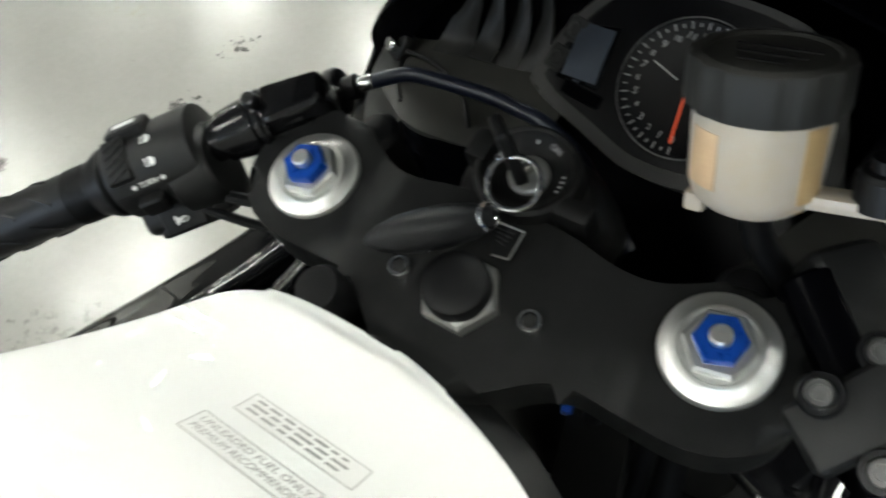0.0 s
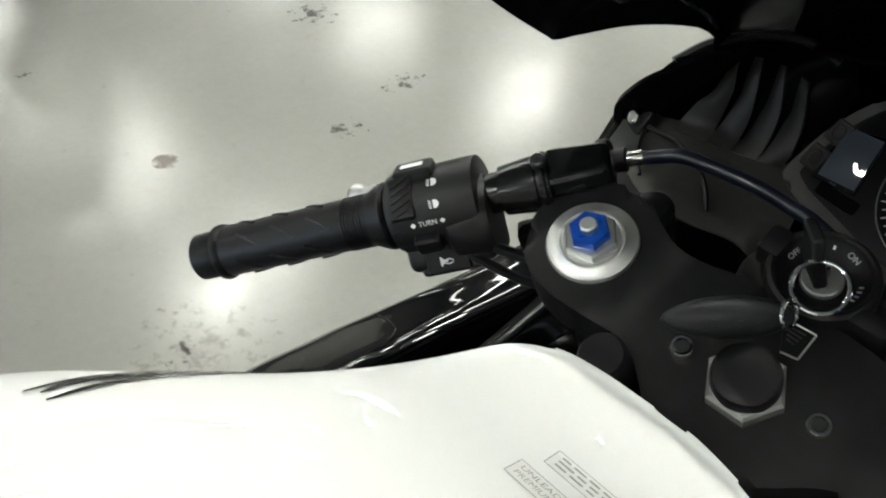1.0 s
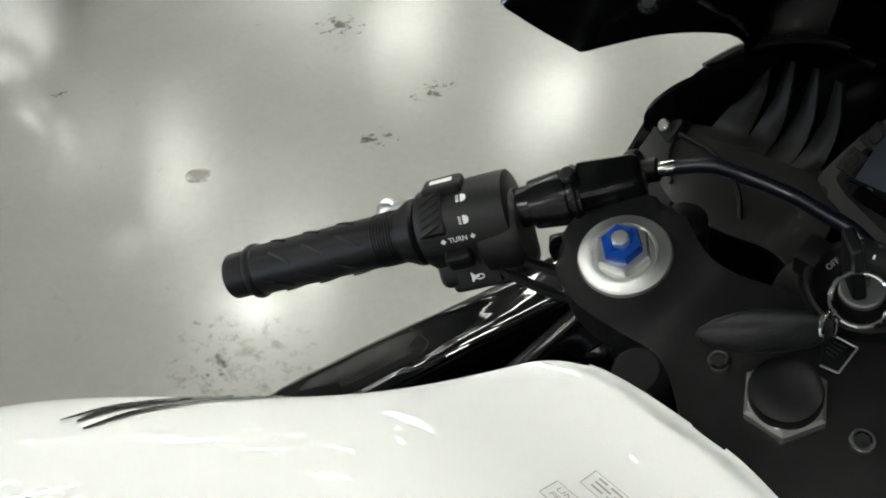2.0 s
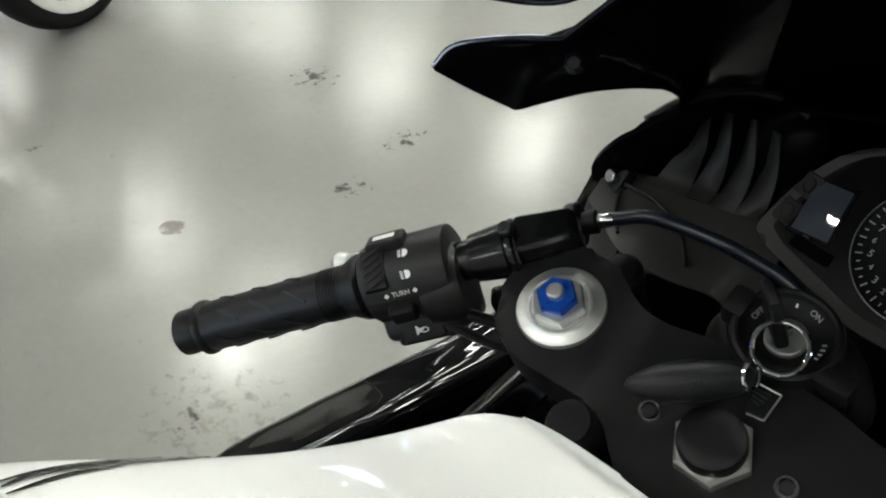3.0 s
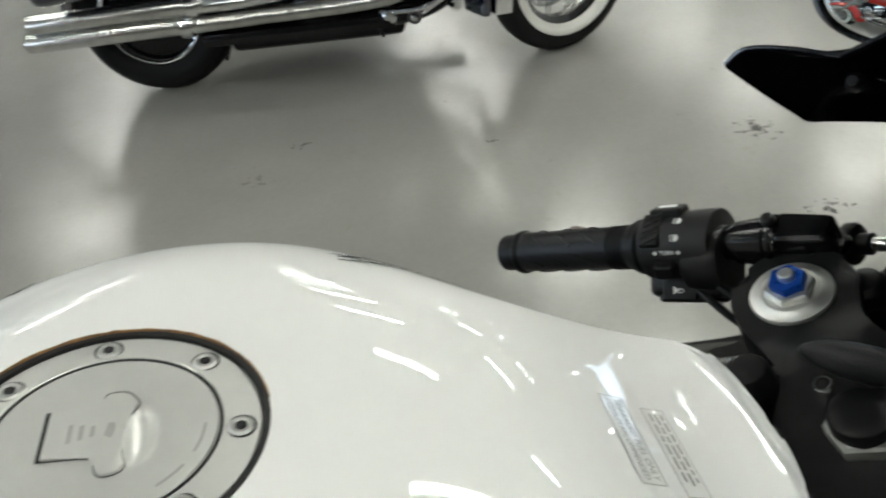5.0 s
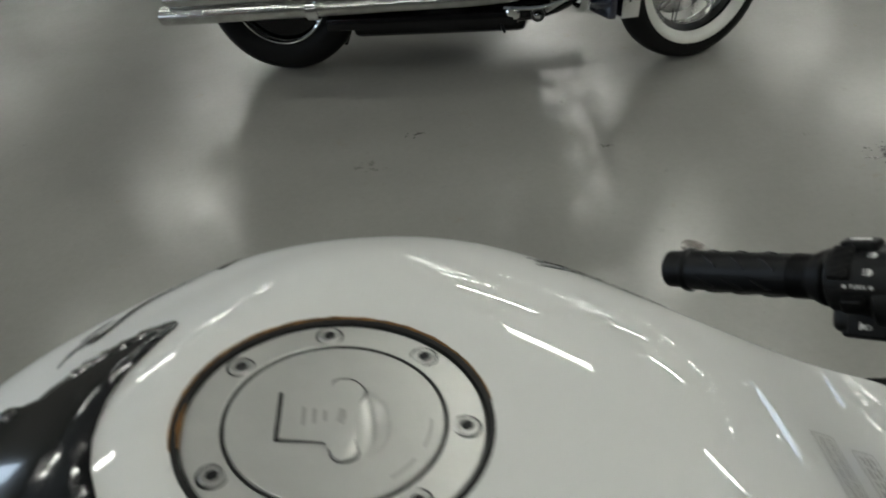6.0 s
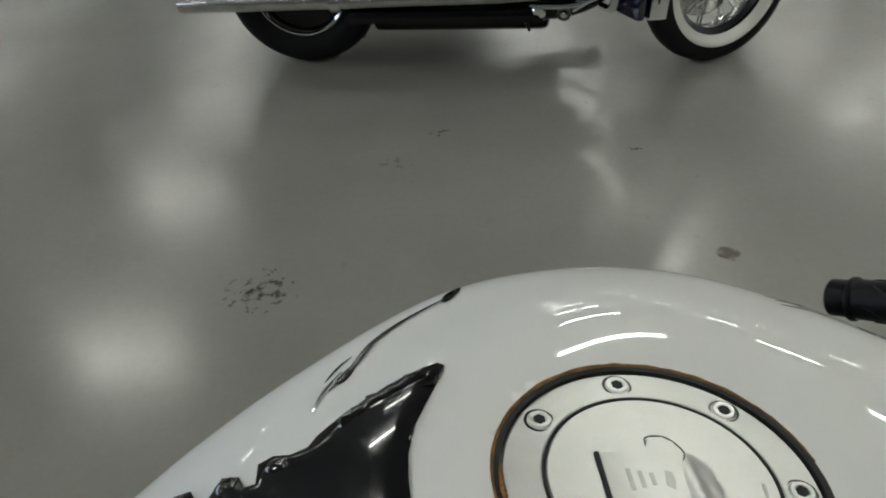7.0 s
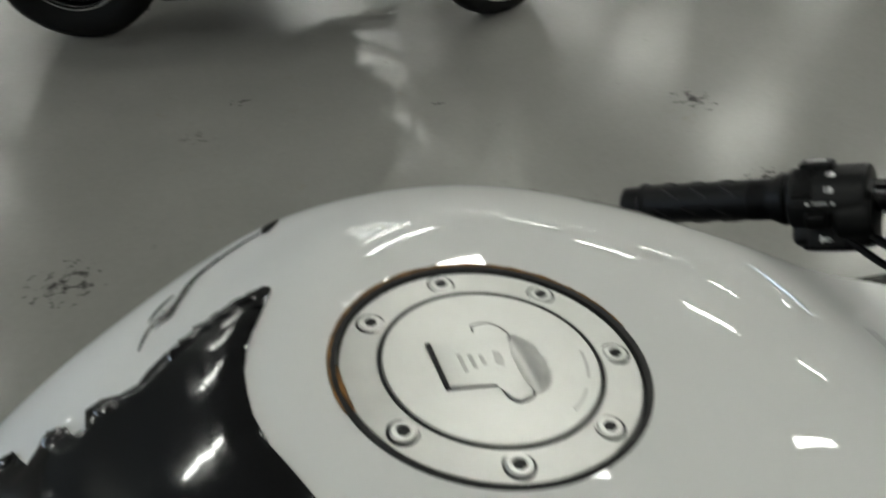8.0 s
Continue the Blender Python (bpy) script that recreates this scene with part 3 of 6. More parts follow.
for sgn in (-1, 1):
    def side_line(points):
        return [(sgn * u + AXIS * v, v) for u, v in points][::-sgn]
    part("pad_rim", on_tank(side_line([(0.0655, -0.4215), (0.0645, -0.4271), (0.0603, -0.4373), (0.0537, -0.45), (0.0460, -0.4612), (0.0415, -0.4660), (0.0370, -0.4620), (0.0440, -0.4510), (0.0510, -0.4380), (0.0570, -0.4250)]), 0.0017, 0.0012, cells=0.004), M_BLACKDECAL, pad)
    for u, v in ((0.0265, -0.4895), (0.0245, -0.5120), (0.0280, -0.5345)):
        part("pad_stud", on_tank(side_line([(u + 0.0042 * math.cos(a), v + 0.0052 * math.sin(a)) for a in np.linspace(0, 2 * math.pi, 14, endpoint=False)]), 0.0016, 0.0016, cells=0.003), M_BLACKDECAL, pad)


def streak(points, width, sgn=1):
    """A brush stroke of dark ink on the tank: widest in its middle."""
    line = spline([(x, y, 0) for x, y in points], 5)
    a, b = [], []
    for i, p in enumerate(line):
        t = line[min(i + 1, len(line) - 1)] - line[max(i - 1, 0)]
        n = Vector((-t.y, t.x, 0)).normalized() * width * (0.12 + math.sin(math.pi * (i + 0.5) / len(line)) ** 0.7) * 0.5
        a.append((p.x + n.x, p.y + n.y))
        b.append((p.x - n.x, p.y - n.y))
    out = a + b[::-1]
    if sgn < 0:
        out = [(2 * AXIS * y - x, y) for x, y in out][::-1]
    return out


# dark brush strokes along the shoulders
STROKES = [([(-0.176, -0.404), (-0.168, -0.4085), (-0.158, -0.413)], 0.0065), ([(-0.165, -0.409), (-0.1468, -0.4343), (-0.1306, -0.4495), (-0.115, -0.457), (-0.1025, -0.463), (-0.0946, -0.4701)], 0.003),
           ([(-0.112, -0.4585), (-0.1025, -0.4635), (-0.098, -0.467)], 0.005), ([(-0.108, -0.4645), (-0.095, -0.472), (-0.082, -0.4765)], 0.0018), ([(-0.120, -0.460), (-0.112, -0.4665), (-0.102, -0.472)], 0.0016),
           ([(-0.145, -0.243), (-0.1455, -0.232), (-0.139, -0.214), (-0.13, -0.196), (-0.122, -0.18)], 0.004),
           ([(-0.139, -0.243), (-0.137, -0.225), (-0.13, -0.207)], 0.0025), ([(-0.150, -0.247), (-0.147, -0.23), (-0.14, -0.212)], 0.0022),
           ([(-0.132, -0.21), (-0.124, -0.192), (-0.117, -0.178)], 0.0022)]
for line, w in STROKES:
    for sgn in (-1, 1):
        part("brush_stroke", on_tank(streak(line, w, -sgn), 0.0005, 0.0002, cells=0.004), M_BLACKDECAL, tank)


# two printed labels, with lines of unreadable small print
def label_plate(x0, y0, x1, y1, rows, skew=0.003, text=None):
    frame_w = 0.0006
    lab = part("warning_label", on_tank([(x0, y0), (x1, y0 - skew), (x1 + skew, y1 - skew), (x0 + skew, y1)], 0.0003, 0.0), M_LABEL, tank, "clear label with grey print and border")
    def at(s, t):
        return (x0 + (x1 - x0) * s + skew * t, y0 + (y1 - y0) * t - skew * s)
    for s0, s1, t0, t1 in ((0.0, 1, 0.0, 0.035), (0, 1, 0.965, 1.0), (0.0, 0.008, 0.05, 0.95), (0.992, 1.0, 0.05, 0.95)):
        part("border", on_tank([at(s0, t0), at(s1, t0), at(s1, t1), at(s0, t1)], 0.0006, 0.0), M_FAINTINK, lab)
    rng = random.Random(rows)
    lines = text or [None] * rows
    for r, line in enumerate(lines):
        t0 = 0.16 + 0.74 * r / len(lines)
        if line:
            tank_words(line, (y0 - y1) * 0.34, at, 0.05, t0 + 0.14, 0.9, lab)
            continue
        s, t1 = 0.06, t0 + 0.3 / rows
        while s < 0.86:
            w = rng.uniform(0.05, 0.15)
            part("print_bar", on_tank([at(s, t0), at(min(s + w, 0.95), t0), at(min(s + w, 0.95), t1), at(s, t1)], 0.0006, 0.0, cells=0.012), M_FAINTINK, lab)
            s += w + 0.03


def tank_words(text, size, at, s0, t, wide, parent):
    """Print in the built-in font, laid on the tank's skin."""
    ob = words(text, size, pose(0, 0, 0), M_FAINTINK, parent, "lettering", 0.0)
    xs = [v.co.x for v in ob.data.vertices]
    x0, span = min(xs), max(xs) - min(xs)
    for v in ob.data.vertices:
        x, y = at(s0 + wide * (v.co.x - x0) / span, t)
        y += v.co.y
        v.co = Vector((x, y, tank_top(x, y))) + tank_normal(x, y) * 0.0006


label_plate(-0.0292, -0.1075, 0.0263, -0.1195, 3, 0.0015)
label_plate(-0.0318, -0.127, 0.0240, -0.139, 2, 0.0015, text=["UNLEADED FUEL ONLY", "PREMIUM RECOMMENDED"])

# ---- steering head ----
RAKE = 20.0
HEAD = pose(0, 0.006, 0.8776, RAKE, 0, 0)          # plane of the top clamp: z along the steering axis


def clamp_lift(x, y):
    """The clamp's middle stands higher than its ends."""
    k = min(max((0.078 - abs(x)) / 0.03, 0), 1)
    return 0.006 * k * k * (3 - 2 * k) - 0.004


half = [(0.0, -0.064), (0.018, -0.063), (0.032, -0.054), (0.044, -0.044), (0.056, -0.038), (0.070, -0.037), (0.085, -0.0375), (0.102, -0.0375), (0.119, -0.033),
        (0.132, -0.022), (0.1375, -0.006), (0.136, 0.012), (0.126, 0.026), (0.110, 0.034), (0.096, 0.034), (0.082, 0.026), (0.066, 0.018), (0.05, 0.016), (0.03, 0.020), (0.0, 0.022)]
outline = [(p.x, p.y) for p in spline([(x, y, 0) for x, y in half], 3)]
outline = outline + [(-x, y) for x, y in outline[-2:0:-1]]
part("top_clamp", plate(outline, -0.03, 0.0, HEAD, 0.008, 5, clamp_lift), M_MATTE, bike, "matte black cast top clamp", 50)
for sx, sy, top in ((-0.102, -0.003, -0.002), (0.1012, 0.003, 0.002)):
    m = HEAD @ pose(sx, sy, top - 0.004)
    fc = part("fork_cap", lathe([(0.0143, 0.0035), (0.0143, 0.0100), (0.0133, 0.011), (0.008, 0.0112)], m @ pose(0, 0, 0, 0, 0, 12), sides=6), M_ALU, bike, "machined silver fork cap")
    cd = part("cap_disc", lathe([(0.0236, 0), (0.0236, 0.0030), (0.0229, 0.0040), (0.0218, 0.0043), (0.0178, 0.0056), (0.0170, 0.0064), (0.0158, 0.0066), (0.0150, 0.0058)], Matrix(), 64), M_TURNED, fc, "turned silver disc")
    cd.matrix_basis = m
    part("adjuster_nut", lathe([(0.0098, 0.0104), (0.0106, 0.0110), (0.0106, 0.0155), (0.0100, 0.0165), (0.0055, 0.0168), (0.0048, 0.0162), (0.0042, 0.0160)], m @ pose(0, 0, 0, 0, 0, 20), sides=6), M_BLUE, fc, "blue anodised hexagon adjuster")
    part("adjuster_tip", lathe([(0.0044, 0.015), (0.0044, 0.0198), (0.0036, 0.0207), (0.001, 0.0208)], m, 18), M_ALU, fc)
    low = m @ Vector((0, 0, -0.62))
    part("fork_tube", rod(m @ Vector((0, 0, -0.02)), m @ Vector((0, 0, -0.25)), 0.0215, 0.0215), M_DARKSTEEL, bike, "dark steel fork tube")
    part("fork_leg", rod(m @ Vector((0, 0, -0.22)), low, 0.028, 0.026), M_SATIN, bike, "black fork leg")
# stem nut and its cap, two clamp screws
ms = HEAD @ pose(0, -0.0245, 0.002)
sn = part("stem_nut", lathe([(0.0182, 0), (0.0182, 0.006), (0.0167, 0.0078), (0.012, 0.0082)], ms @ pose(0, 0, 0, 0, 0, 0), sides=6), M_ALU, bike, "zinc plated hexagon stem nut")
part("stem_cap", lathe([(0.0148, 0.0068), (0.0148, 0.0130), (0.0142, 0.0155), (0.0120, 0.0170), (0.006, 0.0173)], ms, 40), M_RUBBER, sn, "black rubber cap")
for sx, sy in ((-0.0310, -0.0262), (0.0323, -0.0220)):
    m = HEAD @ pose(sx, sy, 0.0030)
    cb = part("clamp_bolt", lathe([(0.0055, -0.003), (0.0055, 0.003), (0.0047, 0.0042), (0.0036, 0.0042), (0.0033, 0.0020)], m, 24), M_CHROME, bike)
    part("socket", lathe([(0.0032, 0.002), (0.0032, 0.0036), (0.001, 0.0036)], m, sides=6), M_VOID, cb)
# posts in front of the forks
for px in (-0.097, 0.097):
    part("clamp_post", lathe([(0.0105, -0.05), (0.0105, -0.012), (0.012, -0.010), (0.012, 0.0), (0.009, 0.004), (0.004, 0.0055)], HEAD @ pose(px, 0.037, -0.02), 24), M_RUBBER, bike)
# ignition switch
MI = HEAD @ pose(-0.003, 0.0375, 0.003) @ Matrix.Scale(0.74, 4)
ig = part("ignition_switch", lathe([(0.0335, -0.05), (0.0335, 0.004), (0.0325, 0.0078), (0.0300, 0.0092), (0.0278, 0.0085), (0.0262, 0.0055), (0.0190, 0.0015), (0.0150, 0.0), (0.0125, -0.002)], MI, 48, scale=(1.0, 0.95)), M_PLASTIC, bike, "round black ignition switch", 40)
part("lug", box((0.016, 0.022, 0.03), MI @ pose(-0.034, 0.004, -0.004), 0.005), M_PLASTIC, ig)
part("lug", box((0.024, 0.015, 0.03), MI @ pose(0.037, -0.012, -0.006), 0.005), M_PLASTIC, ig)
part("lock_barrel", lathe([(0.0128, -0.003), (0.0128, 0.0025), (0.0118, 0.0035), (0.004, 0.0036)], MI, 32), M_GREYALU, ig, "silver lock barrel")
part("skirt", lathe([(0.05, -0.055), (0.046, -0.03), (0.038, -0.010), (0.033, -0.006)], MI, 40, scale=(1.15, 0.8)), M_PLASTIC, ig)


def on_dish(deg, r):
    """A pose on the sloping inner face of the switch: z out of it, y outwards."""
    h = 0.0019 + 0.0040 * (r - 0.0190) / 0.0072
    return MI @ pose(0, 0, 0, 0, 0, deg - 90) @ pose(0, r * 0.97, h, 29)


for txt, ang, sz in (("ON", 70, 0.0056), ("OFF", 168, 0.0052)):
    words(txt, sz, on_dish(ang, 0.0226), M_GREYINK, ig)
for k in range(4):
    part("print_bar", box((0.0012, 0.0028, 0.0003), on_dish(16 - 9 * k, 0.0224), 0), M_GREYINK, ig)
part("print_bar", box((0.0012, 0.0026, 0.0003), on_dish(104, 0.0226), 0), M_INK, ig)

# the key, its rings, fob and tag
keys = thing("key_set", "motorcycle key in the ignition with ring and black leather fob", "key")
KA, KB = Vector((-0.0045, 0.034, 0.899)), Vector((-0.0098, 0.0245, 0.9305))
kz = (KB - KA).normalized()
ky = Vector((0.14, -0.25, 0.24))
ky = (ky - kz * ky.dot(kz)).normalized()
mk = Matrix((ky.cross(kz), ky, kz)).transposed().to_4x4()
mk.translation = (KA + KB) / 2
part("key_head", box((0.0062, 0.016, 0.033), mk, 0.0024, seg=3, taper=0.9), M_PLASTIC, keys, "black plastic key head")
part("key_blade", box((0.008, 0.0022, 0.012), MI @ pose(0, 0.0, 0.006, 0, 0, 62), 0.0004), M_STEEL, keys)
RC = Vector((0.0035, 0.0165, 0.911))
rn = (HEAD.to_3x3() @ Vector((0.1, -0.25, 1))).normalized()
mr = facing(RC, rn)
part("key_ring", sweep([mr @ Vector((0.0112 * math.cos(a), 0.0112 * math.sin(a), 0.0005 * math.sin(3 * a))) for a in np.linspace(0, 2 * math.pi, 40, endpoint=False)], 0.0011, 8, closed=True, smooth_line=False), M_CHROME, keys, "bright steel split ring")
mr2 = facing(RC + Vector((-0.004, -0.013, -0.010)), (0.9, -0.1, 0.45))
part("small_ring", sweep([mr2 @ Vector((0.005 * math.cos(a), 0.006 * math.sin(a), 0)) for a in np.linspace(0, 2 * math.pi, 24, endpoint=False)], 0.0011, 8, closed=True, smooth_line=False), M_CHROME, keys)
fa, fb = Vector((-0.0385, -0.032, 0.8955)), Vector((-0.001, 0.0075, 0.8965))
L_FOB = (fb - fa).length
part("fob", lathe([(0.0005, 0), (0.0030, 0.0015), (0.0062, 0.007), (0.0088, 0.015), (0.0100, 0.025), (0.0100, 0.036), (0.0080, L_FOB - 0.007), (0.0045, L_FOB)], frame_to(fa, fb), 32, scale=(0.85, 1.0)), M_FOB, keys, "black pointed leather fob", 60)
mt = facing((0.0035, 0.0085, 0.8835), (0.1, -0.42, 0.9), (0.3, 1, 0)) @ pose(0, 0, 0, 0, 0, 25) @ Matrix.Scale(0.8, 4)
tag = part("tag", plate([(-0.0095, 0.0085), (0.009, 0.0085), (0.0075, -0.0085), (-0.002, -0.0095)], 0, 0.0018, mt, 0.0004, 1), M_RUBBER, keys, "small black tag with a silver wing shape")
for k in range(4):
    part("wing_bar", box((0.010 - 0.0016 * k, 0.0009, 0.0004), mt @ pose(-0.0005, 0.0055 - 0.0024 * k, 0.002, 0, 0, -4 * k), 0), M_DARKSTEEL, tag)
for p, q in (((-0.0095, 0.0085), (0.009, 0.0085)), ((0.009, 0.0085), (0.0075, -0.0085)), ((0.0075, -0.0085), (-0.002, -0.0095))):
    part("rim", rod(mt @ Vector((*p, 0.0018)), mt @ Vector((*q, 0.0018)), 0.0005, seg=6), M_ALU, tag)

# ---- left handlebar ----
GRIP_END = Vector((-0.304, -0.115, 0.803))
BAR_DIR = (Vector((-0.169, 0.001, 0.867)) - GRIP_END).normalized()
MB = facing(GRIP_END, BAR_DIR, (-0.05, -0.45, 0.9))     # z along the bar, y towards the switch's top side


def along(s, y=0.0, x=0.0):
    return MB @ Vector((x, y, s))


part("handlebar_tube", rod(along(0.003), along(0.243), 0.0112), M_SATIN, bike, "satin black handlebar tube")
prof = [(0.0128, 0.001), (0.0142, 0.0025), (0.0142, 0.0145), (0.0136, 0.0158), (0.0168, 0.0175), (0.0171, 0.0192), (0.0168, 0.0208), (0.0152, 0.0225), (0.0152, 0.116), (0.0162, 0.120), (0.0192, 0.126), (0.0196, 0.129), (0.018, 0.131)]
grip = part("grip", lathe(prof, MB, 40), M_RUBBER, bike, "black rubber handlebar grip")
for k in range(6):
    a0 = 2 * math.pi * k / 6 + 0.5
    for j in range(3):
        z0 = 0.032 + 0.023 * j + 0.004 * (k % 2)
        pts = [MB @ Vector((0.0152 * math.cos(a0 + d * 0.6), 0.0152 * math.sin(a0 + d * 0.6), z0 + d * 0.014)) for d in (0, 0.33, 0.66, 1)]
        part("tread_rib", sweep(pts, 0.0011, 5, 2), M_RUBBER, grip)
for j in range(10):
    part("end_rib", lathe([(0.0152, 0), (0.0157, 0.0003), (0.0157, 0.0008), (0.0152, 0.0011)], MB @ pose(0, 0, 0.1035 + 0.0019 * j), 36), M_RUBBER, grip)
# switch housing: a barrel with a lower block
SW0, SW1 = 0.131, 0.186
sw = part("switch_housing", lathe([(0.0185, SW0 + 0.001), (0.0218, SW0 + 0.003), (0.0226, SW0 + 0.006), (0.0230, SW0 + 0.012), (0.0232, SW1 - 0.005), (0.0228, SW1 - 0.001), (0.021, SW1)], MB, 44), M_MATTE, bike, "black plastic switch housing", 40)
hv = (Vector((0.021, -0.014, -0.0205)).normalized())
hloc = MB.to_3x3().inverted() @ hv
ha = math.degrees(math.atan2(hloc.y, hloc.x))
MH = MB @ pose(0, 0, 0, 0, 0, ha)                       # x towards the horn button
MN = MB @ pose(0, 0, 0, 0, 0, 128)                     # x out of the face with the horn symbol
part("lower_block", box((0.030, 0.024, 0.038), MN @ pose(-0.0085, 0.0265, 0.160), 0.004, seg=3), M_MATTE, sw)
part("lower_shell", box((0.038, 0.036, 0.054), MN @ pose(-0.0110, 0.0175, 0.161), 0.008, seg=4), M_MATTE, sw)
part("lower_barrel", lathe([(0.018, 0.163), (0.0215, 0.166), (0.0225, 0.185), (0.020, 0.189)], MN @ pose(-0.001, 0.010, 0), 36), M_MATTE, sw)
part("horn_button", box((0.006, 0.015, 0.026), MN @ pose(0.0055, 0.030, 0.1585), 0.0024, seg=3), M_PLASTIC, sw)
MT = MB @ pose(0, 0, 0, 0, 0, 170)
part("turn_switch_well", box((0.006, 0.018, 0.044), MT @ pose(0.0192, 0.001, 0.158), 0.0015), M_VOID, sw)
part("turn_switch", box((0.012, 0.011, 0.015), MT @ pose(0.0235, 0.001, 0.154), 0.003, seg=3), M_PLASTIC, sw)
MD = MB @ pose(0, 0, 0, 0, 0, 104)
dip = part("beam_switch", box((0.006, 0.024, 0.015), MD @ pose(0.0205, 0.0, 0.1445), 0.002, seg=2), M_PLASTIC, sw)
for k in range(5):
    part("rib", box((0.0012, 0.0014, 0.012), MD @ pose(0.0238, -0.009 + 0.0045 * k, 0.1445, 25), 0.0004), M_MATTE, dip)
MP = MB @ pose(0, 0, 0, 0, 0, 60)
part("passing_switch", box((0.010, 0.014, 0.023), MP @ pose(0.0225, 0.001, 0.1520), 0.0030, seg=3), M_PLASTIC, sw)
part("passing_slot", box((0.0016, 0.0040, 0.013), MP @ pose(0.0273, 0.001, 0.1520), 0.0006), M_INK, sw)


def on_barrel(deg, s, r=0.0230):
    """A pose on the housing's skin: z out, x inward along the bar."""
    a = radians(deg)
    t, out = Vector((-math.sin(a), math.cos(a), 0)), Vector((math.cos(a), math.sin(a), 0))
    rot = Matrix((Vector((0, 0, 1)), -t, out)).transposed().to_4x4()
    return MB @ Matrix.Translation(out * r + Vector((0, 0, s))) @ rot


def lamp_icon(deg, s, low):
    m = on_barrel(deg, s) @ Matrix.Scale(0.72, 4)
    icon = part("lamp_icon", plate([(-0.0005, -0.0032)] + [(0.0008 + 0.0032 * math.cos(a), 0.0032 * math.sin(a)) for a in np.linspace(-1.57, 1.57, 9)] + [(-0.0005, 0.0032)], 0, 0.0003, m @ pose(0.0006, 0, 0), 0), M_INK, sw, "white headlamp symbol")
    for k in range(4):
        part("ray", box((0.0024, 0.0007, 0.0003), m @ pose(-0.0024, 0.0024 - 0.0016 * k, 0.0002, 0, 0, -20 if low else 0), 0), M_INK, icon)


lamp_icon(90, 0.1625, False)
lamp_icon(121, 0.1625, True)
mt2 = on_barrel(145, 0.157, 0.0229)
words("TURN", 0.0040, mt2 @ pose(0, 0, 0.0002, 0, 0, 0), M_INK, sw)
for sx in (-0.0085, 0.0085):
    part("arrow", plate([(-0.0016, 0), (0, 0.0016), (0.0016, 0), (0, -0.0016)], 0, 0.0003, mt2 @ pose(sx, 0, 0), 0), M_INK, sw)
mhn = facing(MN @ Vector((0.0087, 0.0305, 0.158)), MN.to_3x3() @ Vector((1, 0, 0)), MN.to_3x3() @ Vector((0, -1, 0)))
hi = part("horn_icon", plate([(-0.0036, -0.0026), (-0.0030, -0.0026), (-0.0012, -0.0008), (0.0010, -0.0006), (0.0010, 0.0006), (-0.0012, 0.0008), (-0.0030, 0.0026), (-0.0036, 0.0026)], 0, 0.0003, mhn, 0), M_INK, sw, "white horn symbol")
part("coil", sweep([mhn @ Vector((0.0012 + 0.0026 * math.cos(a), -0.0004 + 0.0013 * math.sin(a), 0.0002)) for a in np.linspace(0, 2 * math.pi, 20, endpoint=False)], 0.00035, 5, closed=True, smooth_line=False), M_INK, hi)
# clutch perch, lever, adjuster and cable
pc = part("clutch_perch", lathe([(0.0125, 0.196), (0.0135, 0.1965), (0.0152, 0.2125), (0.0154, 0.2165), (0.0140, 0.2175), (0.0140, 0.2185), (0.0162, 0.2192), (0.0164, 0.2215), (0.0150, 0.2225), (0.0148, 0.2240)], MB, 36), M_SATIN, bike, "satin black clutch lever perch")
part("perch_block", box((0.024, 0.029, 0.034), MB @ pose(0.001, -0.001, 0.2395), 0.005, seg=3, taper=0.82), M_SATIN, pc)
part("clamp_screw", lathe([(0.0042, 0), (0.0042, 0.004), (0.0034, 0.005), (0.002, 0.005)], facing(along(0.2205, 0.0150, 0.002), MB.to_3x3() @ Vector((0, 1, 0))), 16), M_DARKSTEEL, pc)
part("perch_arm", box((0.010, 0.012, 0.030), facing((-0.143, 0.053, 0.866), (0.0, 0.75, 0.0)), 0.004), M_SATIN, pc)
part("perch_switch", box((0.014, 0.01, 0.03), facing((-0.139, 0.013, 0.852), BAR_DIR), 0.003), M_SATIN, pc)
part("lever_pivot", lathe([(0.009, -0.012), (0.009, 0.012), (0.006, 0.0135), (0.002, 0.0137)], facing((-0.166, 0.062, 0.845), (0, -0.3, 1)), 24), M_MATTE, pc)
part("lever_plate", box((0.032, 0.010, 0.003), facing((-0.160, 0.050, 0.869), (-0.3, -0.2, 1.0), (-0.6, 0.75, 0.0)), 0.001), M_SATIN, pc)
lev = part("clutch_lever", sweep([(-0.15, 0.078, 0.861), (-0.185, 0.064, 0.834), (-0.225, 0.047, 0.812), (-0.27, 0.028, 0.796), (-0.312, 0.016, 0.771)], 0.0065, 12, radii=lambda t: 0.0085 - 0.004 * t), M_ALU, bike, "silver clutch lever with a ball end")
part("lever_ball", lathe([(0.0035, 0), (0.0072, 0.003), (0.0088, 0.008), (0.0072, 0.013), (0.0035, 0.016)], frame_to((-0.306, 0.018, 0.775), (-0.318, 0.013, 0.766)), 20), M_ALU, lev)
adj_d = (Vector((-0.132, 0.083, 0.867)) - Vector((-0.152, 0.071, 0.858))).normalized()
MA = frame_to(Vector((-0.147, 0.074, 0.8605)), Vector((-0.147, 0.074, 0.8605)) + adj_d)
ad = part("cable_adjuster", lathe([(0.0035, -0.02), (0.0045, -0.004), (0.0128, -0.0045), (0.0138, -0.0030), (0.0138, 0.0020), (0.0125, 0.0035), (0.0068, 0.0045), (0.0072, 0.0125), (0.0055, 0.0135)], MA, 28), M_RUBBER, pc, "black knurled cable adjuster")
